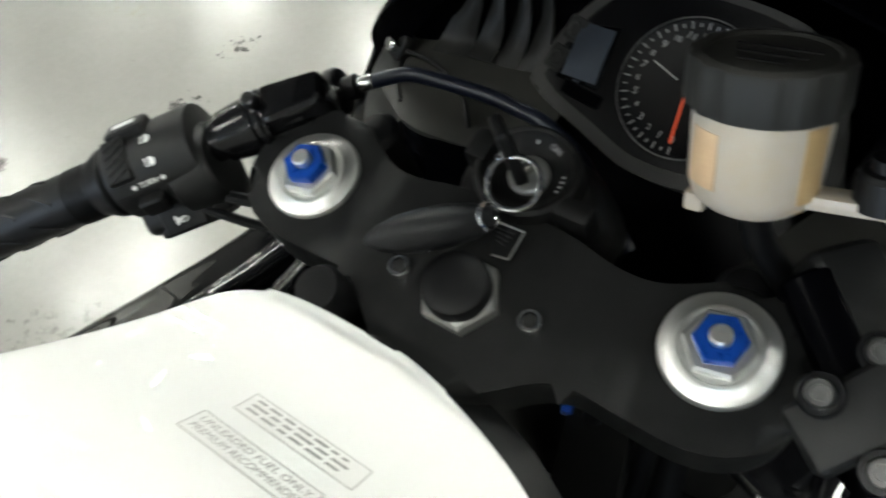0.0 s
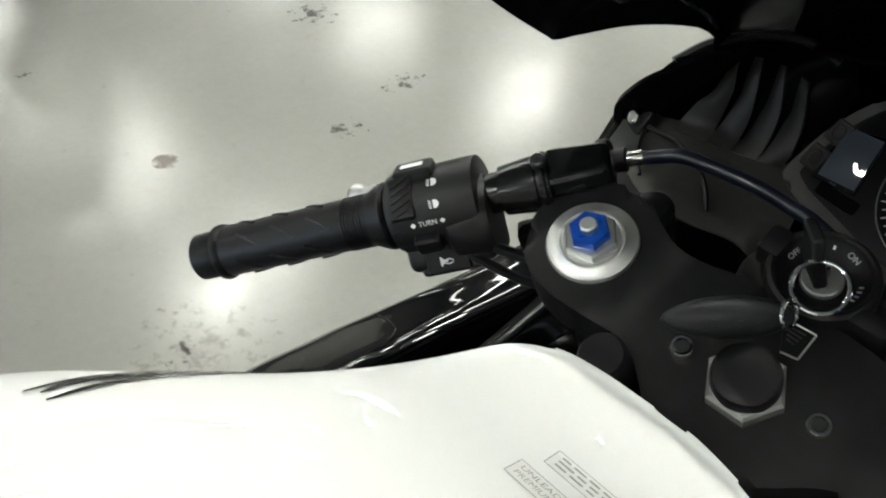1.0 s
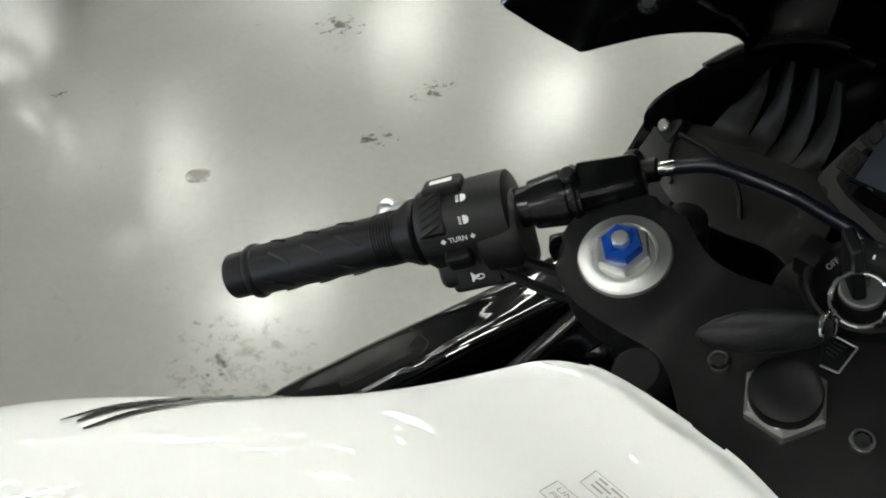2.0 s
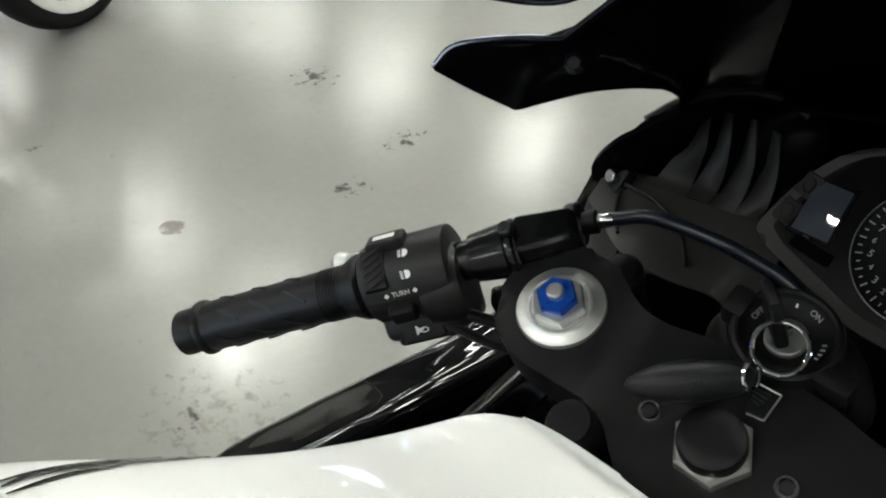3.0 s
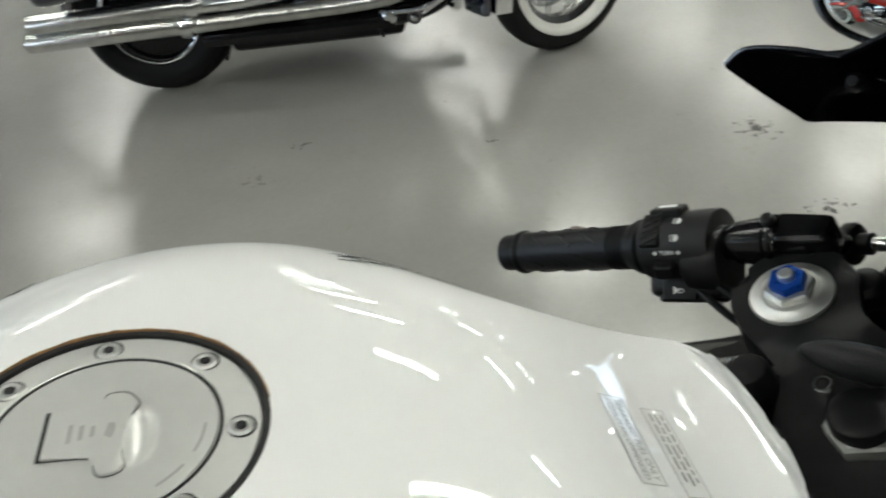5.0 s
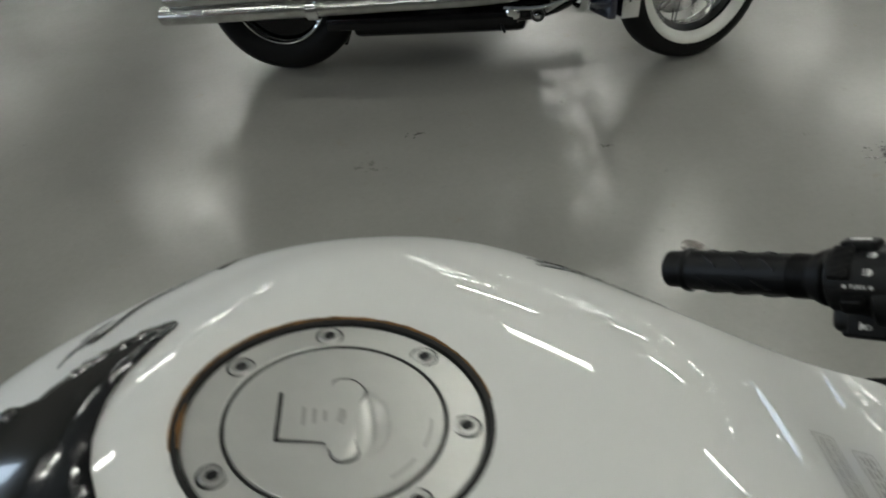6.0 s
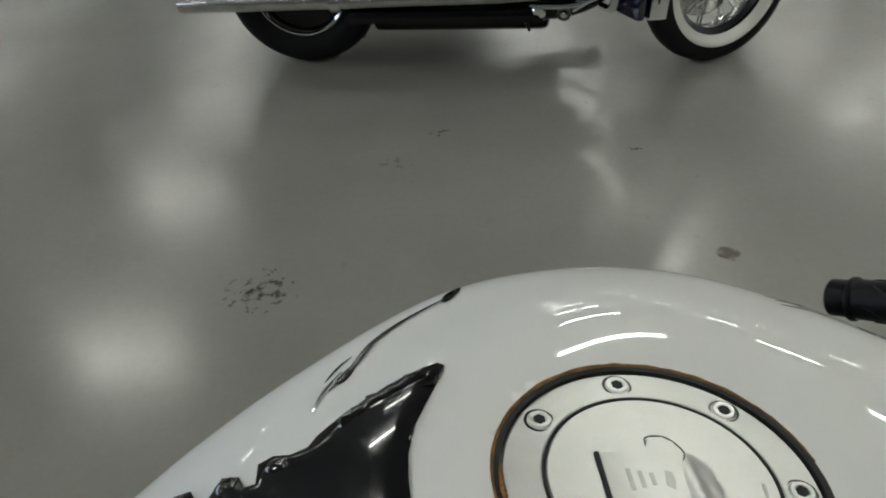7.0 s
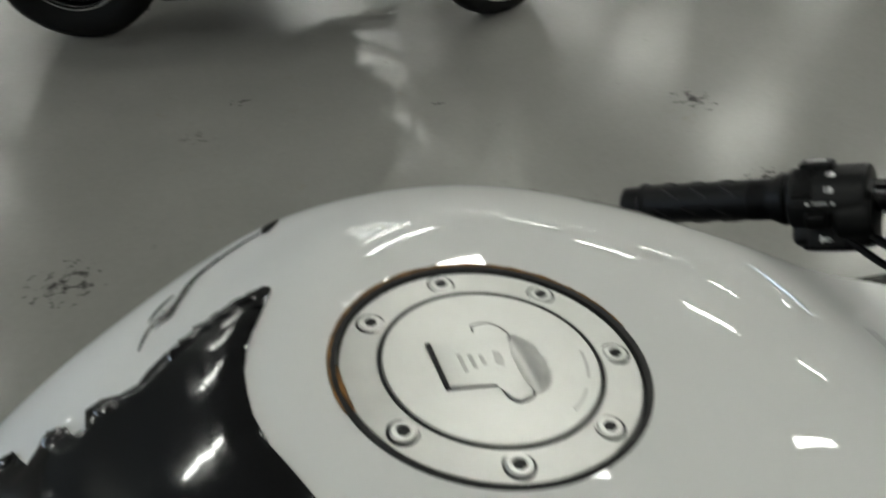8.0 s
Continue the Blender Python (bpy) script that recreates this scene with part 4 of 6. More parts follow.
part("ferrule", lathe([(0.0046, 0.013), (0.0046, 0.0215), (0.004, 0.0225)], MA, 18), M_STEEL, ad)
part("clutch_cable", sweep([(-0.1290, 0.0845, 0.8682), (-0.112, 0.0930, 0.8740), (-0.096, 0.0985, 0.8730), (-0.080, 0.1010, 0.8725), (-0.0655, 0.1030, 0.8715), (-0.050, 0.1055, 0.8680), (-0.030, 0.1020, 0.8680), (-0.005, 0.0980, 0.8560), (0.03, 0.088, 0.82)], 0.0042, 12, 6), M_CABLE, bike, "black sleeved clutch cable")
part("switch_wire", sweep([(-0.17, -0.02, 0.85), (-0.136, -0.006, 0.846), (-0.114, 0.010, 0.845), (-0.09, 0.05, 0.82)], 0.0034, 8), M_RUBBER, bike)
part("switch_wire", sweep([(-0.17, -0.024, 0.842), (-0.134, -0.012, 0.835), (-0.114, 0.002, 0.832), (-0.09, 0.05, 0.80)], 0.0028, 8), M_RUBBER, bike)

# ---- right handlebar, mirrored, with brake cylinder and fluid reservoir ----
def mir(p):
    return Vector((-p[0] + 0.0, p[1], p[2] + 0.004))


RE, RI = mir(GRIP_END), mir(along(0.262))
MRB = frame_to(RE, RI)
part("handlebar_tube", rod(RE, RI, 0.0112), M_COWL, bike)
part("grip", lathe(prof, MRB, 40), M_RUBBER, bike, "black rubber throttle grip")
part("throttle_housing", lathe([(0.019, 0.131), (0.0235, 0.134), (0.024, 0.17), (0.021, 0.174)], MRB, 36), M_MATTE, bike)
part("kill_switch", box((0.016, 0.02, 0.03), MRB @ pose(0.018, 0.012, 0.152), 0.003), M_PLASTIC, bike)
mc = part("brake_cylinder", box((0.03, 0.03, 0.075), frame_to(mir(along(0.19)) + Vector((0, 0.02, 0)), mir(along(0.262)) + Vector((0, 0.02, 0))) @ pose(0, 0, 0.03), 0.007, seg=3), M_MATTE, bike, "matte black brake master cylinder")
br = part("brake_bracket", box((0.028, 0.044, 0.020), facing((0.1530, 0.006, 0.880), (-0.1, -0.55, 0.8), (0.6, 0.7, 0.4)), 0.005, seg=3), M_MATTE, bike, "black cast brake bracket with silver bolts")
for p in ((0.1508, 0.0216, 0.900), (0.1390, -0.0023, 0.895), (0.1665, -0.0137, 0.885)):
    mb = facing(p, (-0.1, -0.55, 0.8))
    part("boss", lathe([(0.0085, -0.02), (0.0085, -0.004), (0.0078, -0.003), (0.004, -0.003)], mb, 24), M_SATIN, br)
    bo = part("bracket_screw", lathe([(0.0052, -0.004), (0.0052, 0.0015), (0.0046, 0.0025), (0.003, 0.0025), (0.0028, 0.001), (0.001, 0.001)], mb, 20), M_DARKSTEEL, br)
for a, b, r in (((0.058, 0.01, 0.83), (0.045, -0.03, 0.62), 0.006), ((0.070, 0.016, 0.83), (0.062, -0.028, 0.62), 0.0075), ((0.082, 0.02, 0.82), (0.078, -0.03, 0.62), 0.005), ((0.094, 0.03, 0.80), (0.090, -0.03, 0.62), 0.008)):
    a, b = Vector(a), Vector(b)
    part("hose", sweep([a + Vector((0, 0.03, 0.01)), a, a.lerp(b, 0.4) + Vector((0.004, 0.004, 0)), b], r, 12), M_RUBBER, bike)
part("fork_bolt", rod((0.1256, 0.0237, 0.80), (0.1286, 0.0200, 0.803), 0.0042), M_STEEL, bike)
part("fork_bolt", rod((0.1359, 0.0071, 0.80), (0.1389, 0.0034, 0.803), 0.0042), M_STEEL, bike)
part("fork_pinch", box((0.05, 0.028, 0.03), HEAD @ pose(0.125, -0.008, -0.075, 0, 0, -20), 0.005, seg=3), M_SATIN, bike)
part("hose_joint", rod((0.0732, 0.0112, 0.79), (0.0762, 0.0092, 0.793), 0.004), M_STEEL, bike)
part("bracket_stay", box((0.008, 0.006, 0.05), pose(0.143, 0.014, 0.79, 15, 8), 0.001), M_SATIN, bike)
part("brake_lever", sweep([mir((-0.15, 0.078, 0.861)), mir((-0.225, 0.05, 0.823)), mir((-0.312, 0.02, 0.771))], 0.0065, 12), M_ALU, bike)
part("brake_hose", sweep([(0.145, 0.03, 0.86), (0.12, 0.06, 0.83), (0.1, 0.06, 0.76), (0.09, 0.03, 0.68)], 0.005, 10), M_RUBBER, bike)
RV = pose(0.0890, 0.0440, 0.9285, -13, -10, 0) @ Matrix.Scale(0.955, 4)
res = part("fluid_reservoir", lathe([(0.018, -0.004), (0.0225, 0.0), (0.0245, 0.006), (0.0252, 0.026), (0.0252, 0.038)], RV, 48), M_RES, bike, "yellowed translucent brake fluid reservoir")
bm = bmesh.new()
rings = []
for r, h in ((0.0262, 0.0355), (0.0283, 0.0366), (0.0288, 0.0380), (0.0288, 0.0525), (0.0278, 0.0545), (0.0235, 0.0552), (0.0225, 0.054), (0.006, 0.0535)):
    rings.append([bm.verts.new(RV @ Vector(((r + (0.0004 * max(-1.0, min(1.0, 6 * math.sin(14 * a))) if r > 0.0275 else 0)) * math.cos(a), (r + (0.0004 * max(-1.0, min(1.0, 6 * math.sin(14 * a))) if r > 0.0275 else 0)) * math.sin(a), h))) for a in np.linspace(0, 2 * math.pi, 120, endpoint=False)])
for a, b in zip(rings, rings[1:]):
    for i in range(120):
        bm.faces.new((a[i], a[(i + 1) % 120], b[(i + 1) % 120], b[i]))
bm.faces.new(rings[-1])
bm.faces.new(rings[0][::-1])
rl = part("reservoir_lid", bm, M_LID, res, "ribbed black screw lid")
for k in range(3):
    part("lid_print", box((0.03 - 0.006 * k, 0.0028, 0.0006), RV @ pose(0, 0.008 - 0.008 * k, 0.0538), 0.0002), M_RUBBER, rl)
part("level_window", sheet([[RV @ Vector((0.02545 * math.cos(a), 0.02545 * math.sin(a), h)) for a in (-2.40, -2.12, -1.85)] for h in (0.008, 0.018, 0.03)], 0.0006, 3), node_mat("amber_label", (0.5, 0.34, 0.2), 0.4, var=0.15, scale=80), res)
part("yellowed_edge", sheet([[RV @ Vector((0.02545 * math.cos(a), 0.02545 * math.sin(a), h)) for a in (-0.62, -0.42, -0.2)] for h in (0.005, 0.018, 0.034)], 0.0005, 3), node_mat("yellowed_plastic", (0.36, 0.24, 0.11), 0.4, var=0.2, scale=60), res)
part("reservoir_tab", box((0.04, 0.012, 0.006), RV @ pose(0.036, 0.0, 0.004, 0, 0, 10), 0.002), M_RES, res)
part("reservoir_foot", box((0.008, 0.008, 0.008), RV @ pose(-0.017, -0.012, -0.003), 0.002), M_RES, res)
part("reservoir_hose", sweep([RV @ Vector((0.0, 0.0, -0.003)), RV @ Vector((0.004, 0.012, -0.03)), (0.12, 0.06, 0.865), (0.15, 0.05, 0.865)], 0.006, 12), M_RUBBER, res)
part("reservoir_bracket", sweep([(0.135, 0.055, 0.93), (0.15, 0.05, 0.915), (0.155, 0.045, 0.88)], 0.004, 8), M_STEEL, res)
part("bracket_bolt", lathe([(0.0105, 0), (0.0105, 0.012), (0.009, 0.014), (0.0065, 0.0145), (0.0065, 0.019)], RV @ pose(0.045, 0.003, 0.004), 24), M_RUBBER, res)
# ---- instruments ----
MM = facing((0.010, 0.196, 0.846), (0.0, -0.71, 0.70), (0, 0.70, 0.71))   # x right, y up the dial, z towards the rider
half_m = [(-0.096, -0.024), (-0.092, -0.008), (-0.083, 0.018), (-0.064, 0.044), (-0.038, 0.054), (0.0, 0.057), (0.038, 0.054), (0.064, 0.044), (0.083, 0.018), (0.092, -0.008), (0.096, -0.024),
          (0.084, -0.032), (0.05, -0.044), (0.022, -0.054), (0.0, -0.056), (-0.022, -0.054), (-0.05, -0.044), (-0.084, -0.032)]
ml = [(p.x, p.y) for p in spline([(x, y, 0) for x, y in half_m] + [(*half_m[0], 0)], 3)][:-1]
meter = part("instrument_panel", plate(ml, -0.035, 0.0, MM, 0.004, 3), M_METER, bike, "black instrument panel with tachometer and displays")
part("meter_glass", plate([(x * 0.9, y * 0.88 + 0.002) for x, y in ml], -0.001, 0.0012, MM, 0.0008, 2), M_LENS, meter)
dial = part("tachometer", lathe([(0.0405, 0.0010), (0.0405, 0.0022), (0.0395, 0.0026), (0.038, 0.0018), (0.01, 0.0018)], MM, 56), M_LENS, meter, "round black tachometer dial")
part("dial_rim", sweep([MM @ Vector((0.041 * math.cos(a), 0.041 * math.sin(a), 0.0022)) for a in np.linspace(0, 2 * math.pi, 56, endpoint=False)], 0.0004, 6, closed=True, smooth_line=False), M_DARKSTEEL, dial)
for k in range(0, 31):
    a = radians(-83 - 7.65 * k)
    long = k % 2 == 0
    part("tick", box((0.0042 if long else 0.0022, 0.0007, 0.0002), MM @ pose(0.0365 * math.cos(a), 0.0365 * math.sin(a), 0.0021, 0, 0, math.degrees(a)), 0), M_NEEDLE if k > 27 else M_GREYINK, dial)
for k in range(16):
    a = radians(-83 - 15.3 * k)
    words(str(k), 0.0062 if k % 2 else 0.0048, MM @ pose(0.0300 * math.cos(a), 0.0300 * math.sin(a), 0.0021, 0, 0, -8), M_GREYINK, dial, "numeral", 0.0001)
part("needle", box((0.034, 0.0012, 0.0008), MM @ pose(0.0155 * math.cos(radians(-84)), 0.0155 * math.sin(radians(-84)), 0.0032, 0, 0, -84), 0.0003), M_NEEDLE, dial, "orange needle at zero")
part("needle_hub", lathe([(0.0035, 0.002), (0.0035, 0.004), (0.0025, 0.0046), (0.001, 0.0046)], MM, 20), M_RUBBER, dial)
part("pointer_line", box((0.018, 0.0005, 0.0002), MM @ pose(-0.016, 0.006, 0.0022, 0, 0, -20), 0), M_INK, dial)
ROUND = [(-1, -0.85), (-0.85, -1), (0.85, -1), (1, -0.85), (1, 0.85), (0.85, 1), (-0.85, 1), (-1, 0.85)]
bez = part("display_bezel", plate([(-0.0785, -0.0180), (-0.0505, -0.0180), (-0.0505, 0.0215), (-0.0765, 0.0165)], 0.0008, 0.0018, MM, 0.0006, 1), M_GLOSS, meter)


def domed(x0, x1, x2, x3, y0, y1, rise):
    """A thin cover over a display, bulging in its middle."""
    xs0, xs1 = (x0, (x0 + x1) / 2, x1), (x3, (x2 + x3) / 2, x2)
    return sheet([[MM @ Vector((a + (b - a) * t, y0 + (y1 - y0) * t, 0.0022 + rise * (1 - (2 * t - 1) ** 2) * (1.0 if k == 1 else 0.55))) for k, (a, b) in enumerate(zip(xs0, xs1))] for t in (0.0, 0.5, 1.0)], 0.0006, 6)


part("display", domed(-0.0757, -0.0522, -0.0527, -0.0745, -0.0154, 0.0180, 0.0022), M_LCD, bez, "dark glossy liquid crystal display", 60)
slot = part("lamp_slot", plate([(-0.0555 + 0.0135 * x, -0.0272 + 0.0042 * y) for x, y in ROUND], 0.0008, 0.0018, MM @ pose(0, -0.003, 0, 0, 0, -7), 0.0006, 1), M_COWL, meter, "dark slot with warning lamps")
part("lamp_mark", box((0.004, 0.0012, 0.0004), MM @ pose(-0.0650, -0.0170, 0.0022, 0, 0, -7), 0), M_LCD, slot)
part("display", domed(0.0500, 0.0740, 0.0700, 0.0500, -0.016, 0.017, 0.0022), M_LCD, meter, "", 60)
for bx, by in ((-0.0845, -0.005), (-0.0801, 0.0142)):
    bt = part("button", plate([(0.0062 * x, 0.0078 * y) for x, y in ROUND], 0.0, 0.0016, MM @ pose(bx + 0.002, by - 0.002, 0.001, 0, 0, -12), 0.0006, 1), M_PLASTIC, meter)
    part("button_ring", sweep([MM @ pose(bx + 0.002, by - 0.002, 0.0028) @ Vector((0.0034 * math.cos(a), 0.0044 * math.sin(a), 0)) for a in np.linspace(0, 2 * math.pi, 20, endpoint=False)], 0.0006, 5, closed=True, smooth_line=False), M_PLASTIC, bt)

# ---- inner cowl panels (left and right) ----
def flip(p, s):
    """Mirror about the bike's middle line for s > 0."""
    return Vector(p) if s < 0 else Vector((2 * AXIS * p[1] - p[0], p[1], p[2]))


def rows_of(rows, s):
    return [[flip(p, s) for p in r] for r in rows]


for s in (-1, 1):
    inner = part("inner_panel", sheet(rows_of([
        [(-0.215, 0.200, 0.806), (-0.172, 0.224, 0.80), (-0.135, 0.235, 0.796), (-0.100, 0.23, 0.793), (-0.078, 0.215, 0.79)],
        [(-0.213, 0.188, 0.798), (-0.168, 0.178, 0.797), (-0.130, 0.19, 0.793), (-0.095, 0.19, 0.79), (-0.068, 0.175, 0.788)],
        [(-0.214, 0.176, 0.788), (-0.156, 0.136, 0.795), (-0.122, 0.138, 0.791), (-0.088, 0.145, 0.79), (-0.060, 0.135, 0.788)]], s), 0.003), M_INNER, bike, "grey black plastic inner cowl panel", 50)
    part("panel_skirt", sheet(rows_of([
        [(-0.214, 0.1765, 0.7878), (-0.185, 0.154, 0.793), (-0.158, 0.1365, 0.7945)],
        [(-0.218, 0.166, 0.755), (-0.190, 0.142, 0.757), (-0.162, 0.120, 0.76)],
        [(-0.222, 0.155, 0.68), (-0.194, 0.130, 0.68), (-0.167, 0.105, 0.68)]], s), 0.003), M_METER, inner)
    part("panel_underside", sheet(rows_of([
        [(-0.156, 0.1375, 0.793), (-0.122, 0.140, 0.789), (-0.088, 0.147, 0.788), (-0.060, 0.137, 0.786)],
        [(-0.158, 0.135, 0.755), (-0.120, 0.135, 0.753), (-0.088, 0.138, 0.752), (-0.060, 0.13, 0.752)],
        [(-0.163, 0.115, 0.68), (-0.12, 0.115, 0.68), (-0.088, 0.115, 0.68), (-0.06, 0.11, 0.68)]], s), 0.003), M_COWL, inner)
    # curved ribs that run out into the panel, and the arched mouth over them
    # wall behind the ribs: its shade is put into the near-black colour
    part("vent_shade_wall", sheet(rows_of([
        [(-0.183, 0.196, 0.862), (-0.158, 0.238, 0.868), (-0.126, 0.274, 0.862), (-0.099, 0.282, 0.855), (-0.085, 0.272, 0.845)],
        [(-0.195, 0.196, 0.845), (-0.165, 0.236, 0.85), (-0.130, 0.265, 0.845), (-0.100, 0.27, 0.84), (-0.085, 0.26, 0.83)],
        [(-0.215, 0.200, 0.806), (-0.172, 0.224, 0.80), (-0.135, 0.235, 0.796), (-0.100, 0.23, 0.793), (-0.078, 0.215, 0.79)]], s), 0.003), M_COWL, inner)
    ribs = [[(-0.1720, 0.2260, 0.8400), (-0.1750, 0.2225, 0.8290), (-0.1785, 0.2185, 0.8187), (-0.1820, 0.2157, 0.8044), (-0.1803, 0.2048, 0.7999)],
            [(-0.1566, 0.2381, 0.8378), (-0.1552, 0.2369, 0.8284), (-0.1554, 0.2339, 0.8186), (-0.1568, 0.2283, 0.8034), (-0.1558, 0.2144, 0.7974)],
            [(-0.1430, 0.2478, 0.8350), (-0.1413, 0.2453, 0.8264), (-0.1395, 0.2407, 0.8149), (-0.1396, 0.2336, 0.8012), (-0.1400, 0.2188, 0.7956)],
            [(-0.1278, 0.2546, 0.8315), (-0.1245, 0.2508, 0.8239), (-0.1223, 0.2455, 0.8155), (-0.1208, 0.2371, 0.8035), (-0.1217, 0.2236, 0.7941)],
            [(-0.1108, 0.2567, 0.8294), (-0.1075, 0.2523, 0.8237), (-0.1041, 0.2450, 0.8148), (-0.1024, 0.2355, 0.8037), (-0.1044, 0.2299, 0.7933)]]
    n = Vector((0.1, -0.75, 0.45)).normalized()
    for left, right in zip(ribs, ribs[1:]):
        a = [Vector(p).lerp(Vector(q), w) + n * h for p, q, w, h in zip(left, right, (0.30, 0.26, 0.18, 0.08, 0.0), (-0.003, -0.002, 0.0, 0.002, 0.0005))]
        b = [Vector(p) + n * h for p, h in zip(right, (0.007, 0.008, 0.007, 0.005, 0.0008))]
        for edge, rise in ((a, -0.001), (b, 0.004)):
            edge.insert(0, edge[0] * 3 - edge[1] * 2 + n * rise)
        part("vent_fin", sheet([[flip(p, s) for p in a], [flip(p.lerp(q, 0.55) + n * 0.0015, s) for p, q in zip(a, b)], [flip(p, s) for p in b]], 0.002, 5), M_METER, inner)
    part("vent_rim", sweep([flip(p, s) for p in ((-0.185, 0.197, 0.858), (-0.172, 0.220, 0.868), (-0.150, 0.246, 0.872), (-0.126, 0.266, 0.868), (-0.105, 0.272, 0.858))], 0.0035, 8), M_PLASTIC, inner)
    part("panel_gap", sweep([flip(p, s) for p in ((-0.196, 0.196, 0.8015), (-0.190, 0.180, 0.7995), (-0.182, 0.166, 0.7975), (-0.168, 0.150, 0.7965))], 0.0016, 6), M_VOID, inner)
    part("nose_side", sheet(rows_of([[(-0.222, 0.196, 0.806), (-0.2, 0.27, 0.83), (-0.17, 0.36, 0.81), (-0.11, 0.45, 0.79)], [(-0.245, 0.15, 0.70), (-0.23, 0.26, 0.70), (-0.18, 0.37, 0.68), (-0.1, 0.44, 0.68)]], s), 0.003), M_GLOSS, bike, "glossy black nose side")
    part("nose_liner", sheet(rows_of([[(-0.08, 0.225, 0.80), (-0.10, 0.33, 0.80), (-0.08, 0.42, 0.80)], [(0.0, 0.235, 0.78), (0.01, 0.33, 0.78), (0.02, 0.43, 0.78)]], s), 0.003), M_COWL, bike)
    scr = flip((-0.2, 0.191, 0.806), s)
    nn = flip((-0.35, -0.75, 0.5), s) - flip((0, 0, 0), s)
    part("panel_lug", box((0.02, 0.022, 0.012), facing(scr + Vector((0, 0.004, -0.003)), nn), 0.004), M_PLASTIC, inner)
    part("panel_screw", lathe([(0.0052, 0.002), (0.0052, 0.0075), (0.004, 0.0085), (0.002, 0.0085)], facing(scr, nn), 18), M_STEEL, inner)
    part("wire", sweep([flip((-0.19, 0.188, 0.806), s), flip((-0.16, 0.183, 0.808), s), flip((-0.128, 0.168, 0.800), s), flip((-0.105, 0.14, 0.775), s)], 0.0018, 6), M_RUBBER, inner)
    # front edge of the panel: a rolled lip from the horn tip up to the cowl
    part("panel_flange", sheet(rows_of([[(-0.2225, 0.194, 0.795), (-0.219, 0.188, 0.816), (-0.1976, 0.1811, 0.8461), (-0.1735, 0.1765, 0.8699), (-0.1474, 0.1721, 0.8963)],
                                        [(-0.200, 0.200, 0.790), (-0.192, 0.199, 0.812), (-0.172, 0.201, 0.842), (-0.150, 0.200, 0.867), (-0.134, 0.196, 0.894)]], s), 0.004), M_COWL, inner, "glossy black flange")

# ---- upper cowl and screen ----
for s in (-1, 1):
    cowl = part("upper_cowl", sheet(rows_of([
        [(-0.1765, -0.0050, 0.9875), (-0.1758, 0.0205, 0.9658), (-0.1753, 0.0440, 0.9465), (-0.1748, 0.0510, 0.9415), (-0.1705, 0.0660, 0.9402), (-0.1633, 0.1050, 0.9330), (-0.1545, 0.150, 0.9165), (-0.1480, 0.1735, 0.8965), (-0.19, 0.2, 0.84)],
        [(-0.169, 0.003, 0.9975), (-0.164, 0.026, 0.979), (-0.161, 0.048, 0.965), (-0.160, 0.056, 0.9625), (-0.157, 0.072, 0.9595), (-0.150, 0.115, 0.950), (-0.149, 0.170, 0.932), (-0.160, 0.24, 0.89), (-0.2, 0.26, 0.83)],
        [(-0.151, 0.0180, 1.0010), (-0.146, 0.036, 0.992), (-0.142, 0.056, 0.983), (-0.141, 0.064, 0.981), (-0.140, 0.085, 0.979), (-0.138, 0.130, 0.975), (-0.143, 0.20, 0.952), (-0.155, 0.30, 0.89), (-0.185, 0.33, 0.81)],
        [(-0.134, 0.0375, 0.999), (-0.130, 0.055, 1.005), (-0.126, 0.072, 1.010), (-0.126, 0.08, 1.011), (-0.124, 0.11, 1.012), (-0.12, 0.16, 1.005), (-0.123, 0.26, 0.962), (-0.125, 0.39, 0.88), (-0.13, 0.45, 0.78)]], s), 0.003, 4), M_COWL, bike, "glossy black upper cowl", 60)
    if s < 0:
        mb = facing(flip((-0.1375, 0.052, 0.979), s), flip((0.45, -0.75, 0.5), s) - flip((0, 0, 0), s))
        part("cowl_bolt", lathe([(0.0055, 0), (0.0055, 0.002), (0.0042, 0.003), (0.004, 0.007), (0.003, 0.008), (0.001, 0.008)], mb, 20), M_SATIN, cowl)
    part("screen_rubber", sweep([flip((-0.1255, 0.0560, 0.9855), s), flip((-0.1280, 0.0755, 0.9755), s), flip((-0.1305, 0.1015, 0.958), s), flip((-0.1365, 0.1355, 0.9355), s), flip((-0.145, 0.166, 0.912), s)], 0.0018, 8, radii=lambda t: 0.0018 * min(1, 0.12 + 5 * t)), M_EDGE, cowl)
    # thin beads added along the rims to draw their highlight lines
    part("cowl_edge_glint", sweep([flip(p, s) for p in ((-0.1765, -0.0050, 0.9875), (-0.169, 0.003, 0.9975), (-0.151, 0.0180, 1.0010), (-0.134, 0.0375, 0.999))], 0.0013, 8), M_EDGE, cowl)
    part("screen_edge_glint", sweep([flip(p, s) for p in ((-0.134, 0.0375, 0.999), (-0.1205, 0.0672, 1.0172), (-0.088, 0.0755, 1.052), (0.004, 0.108, 1.12))], 0.0013, 8), M_EDGE, cowl)
    part("mirror_stay", sweep([flip((-0.155, 0.27, 0.93), s), flip((-0.2, 0.29, 0.945), s), flip((-0.27, 0.275, 0.943), s), flip((-0.325, 0.258, 0.938), s)], 0.013, 14, radii=lambda t: 0.016 - 0.006 * t), M_SATIN, bike, "satin black mirror stay")
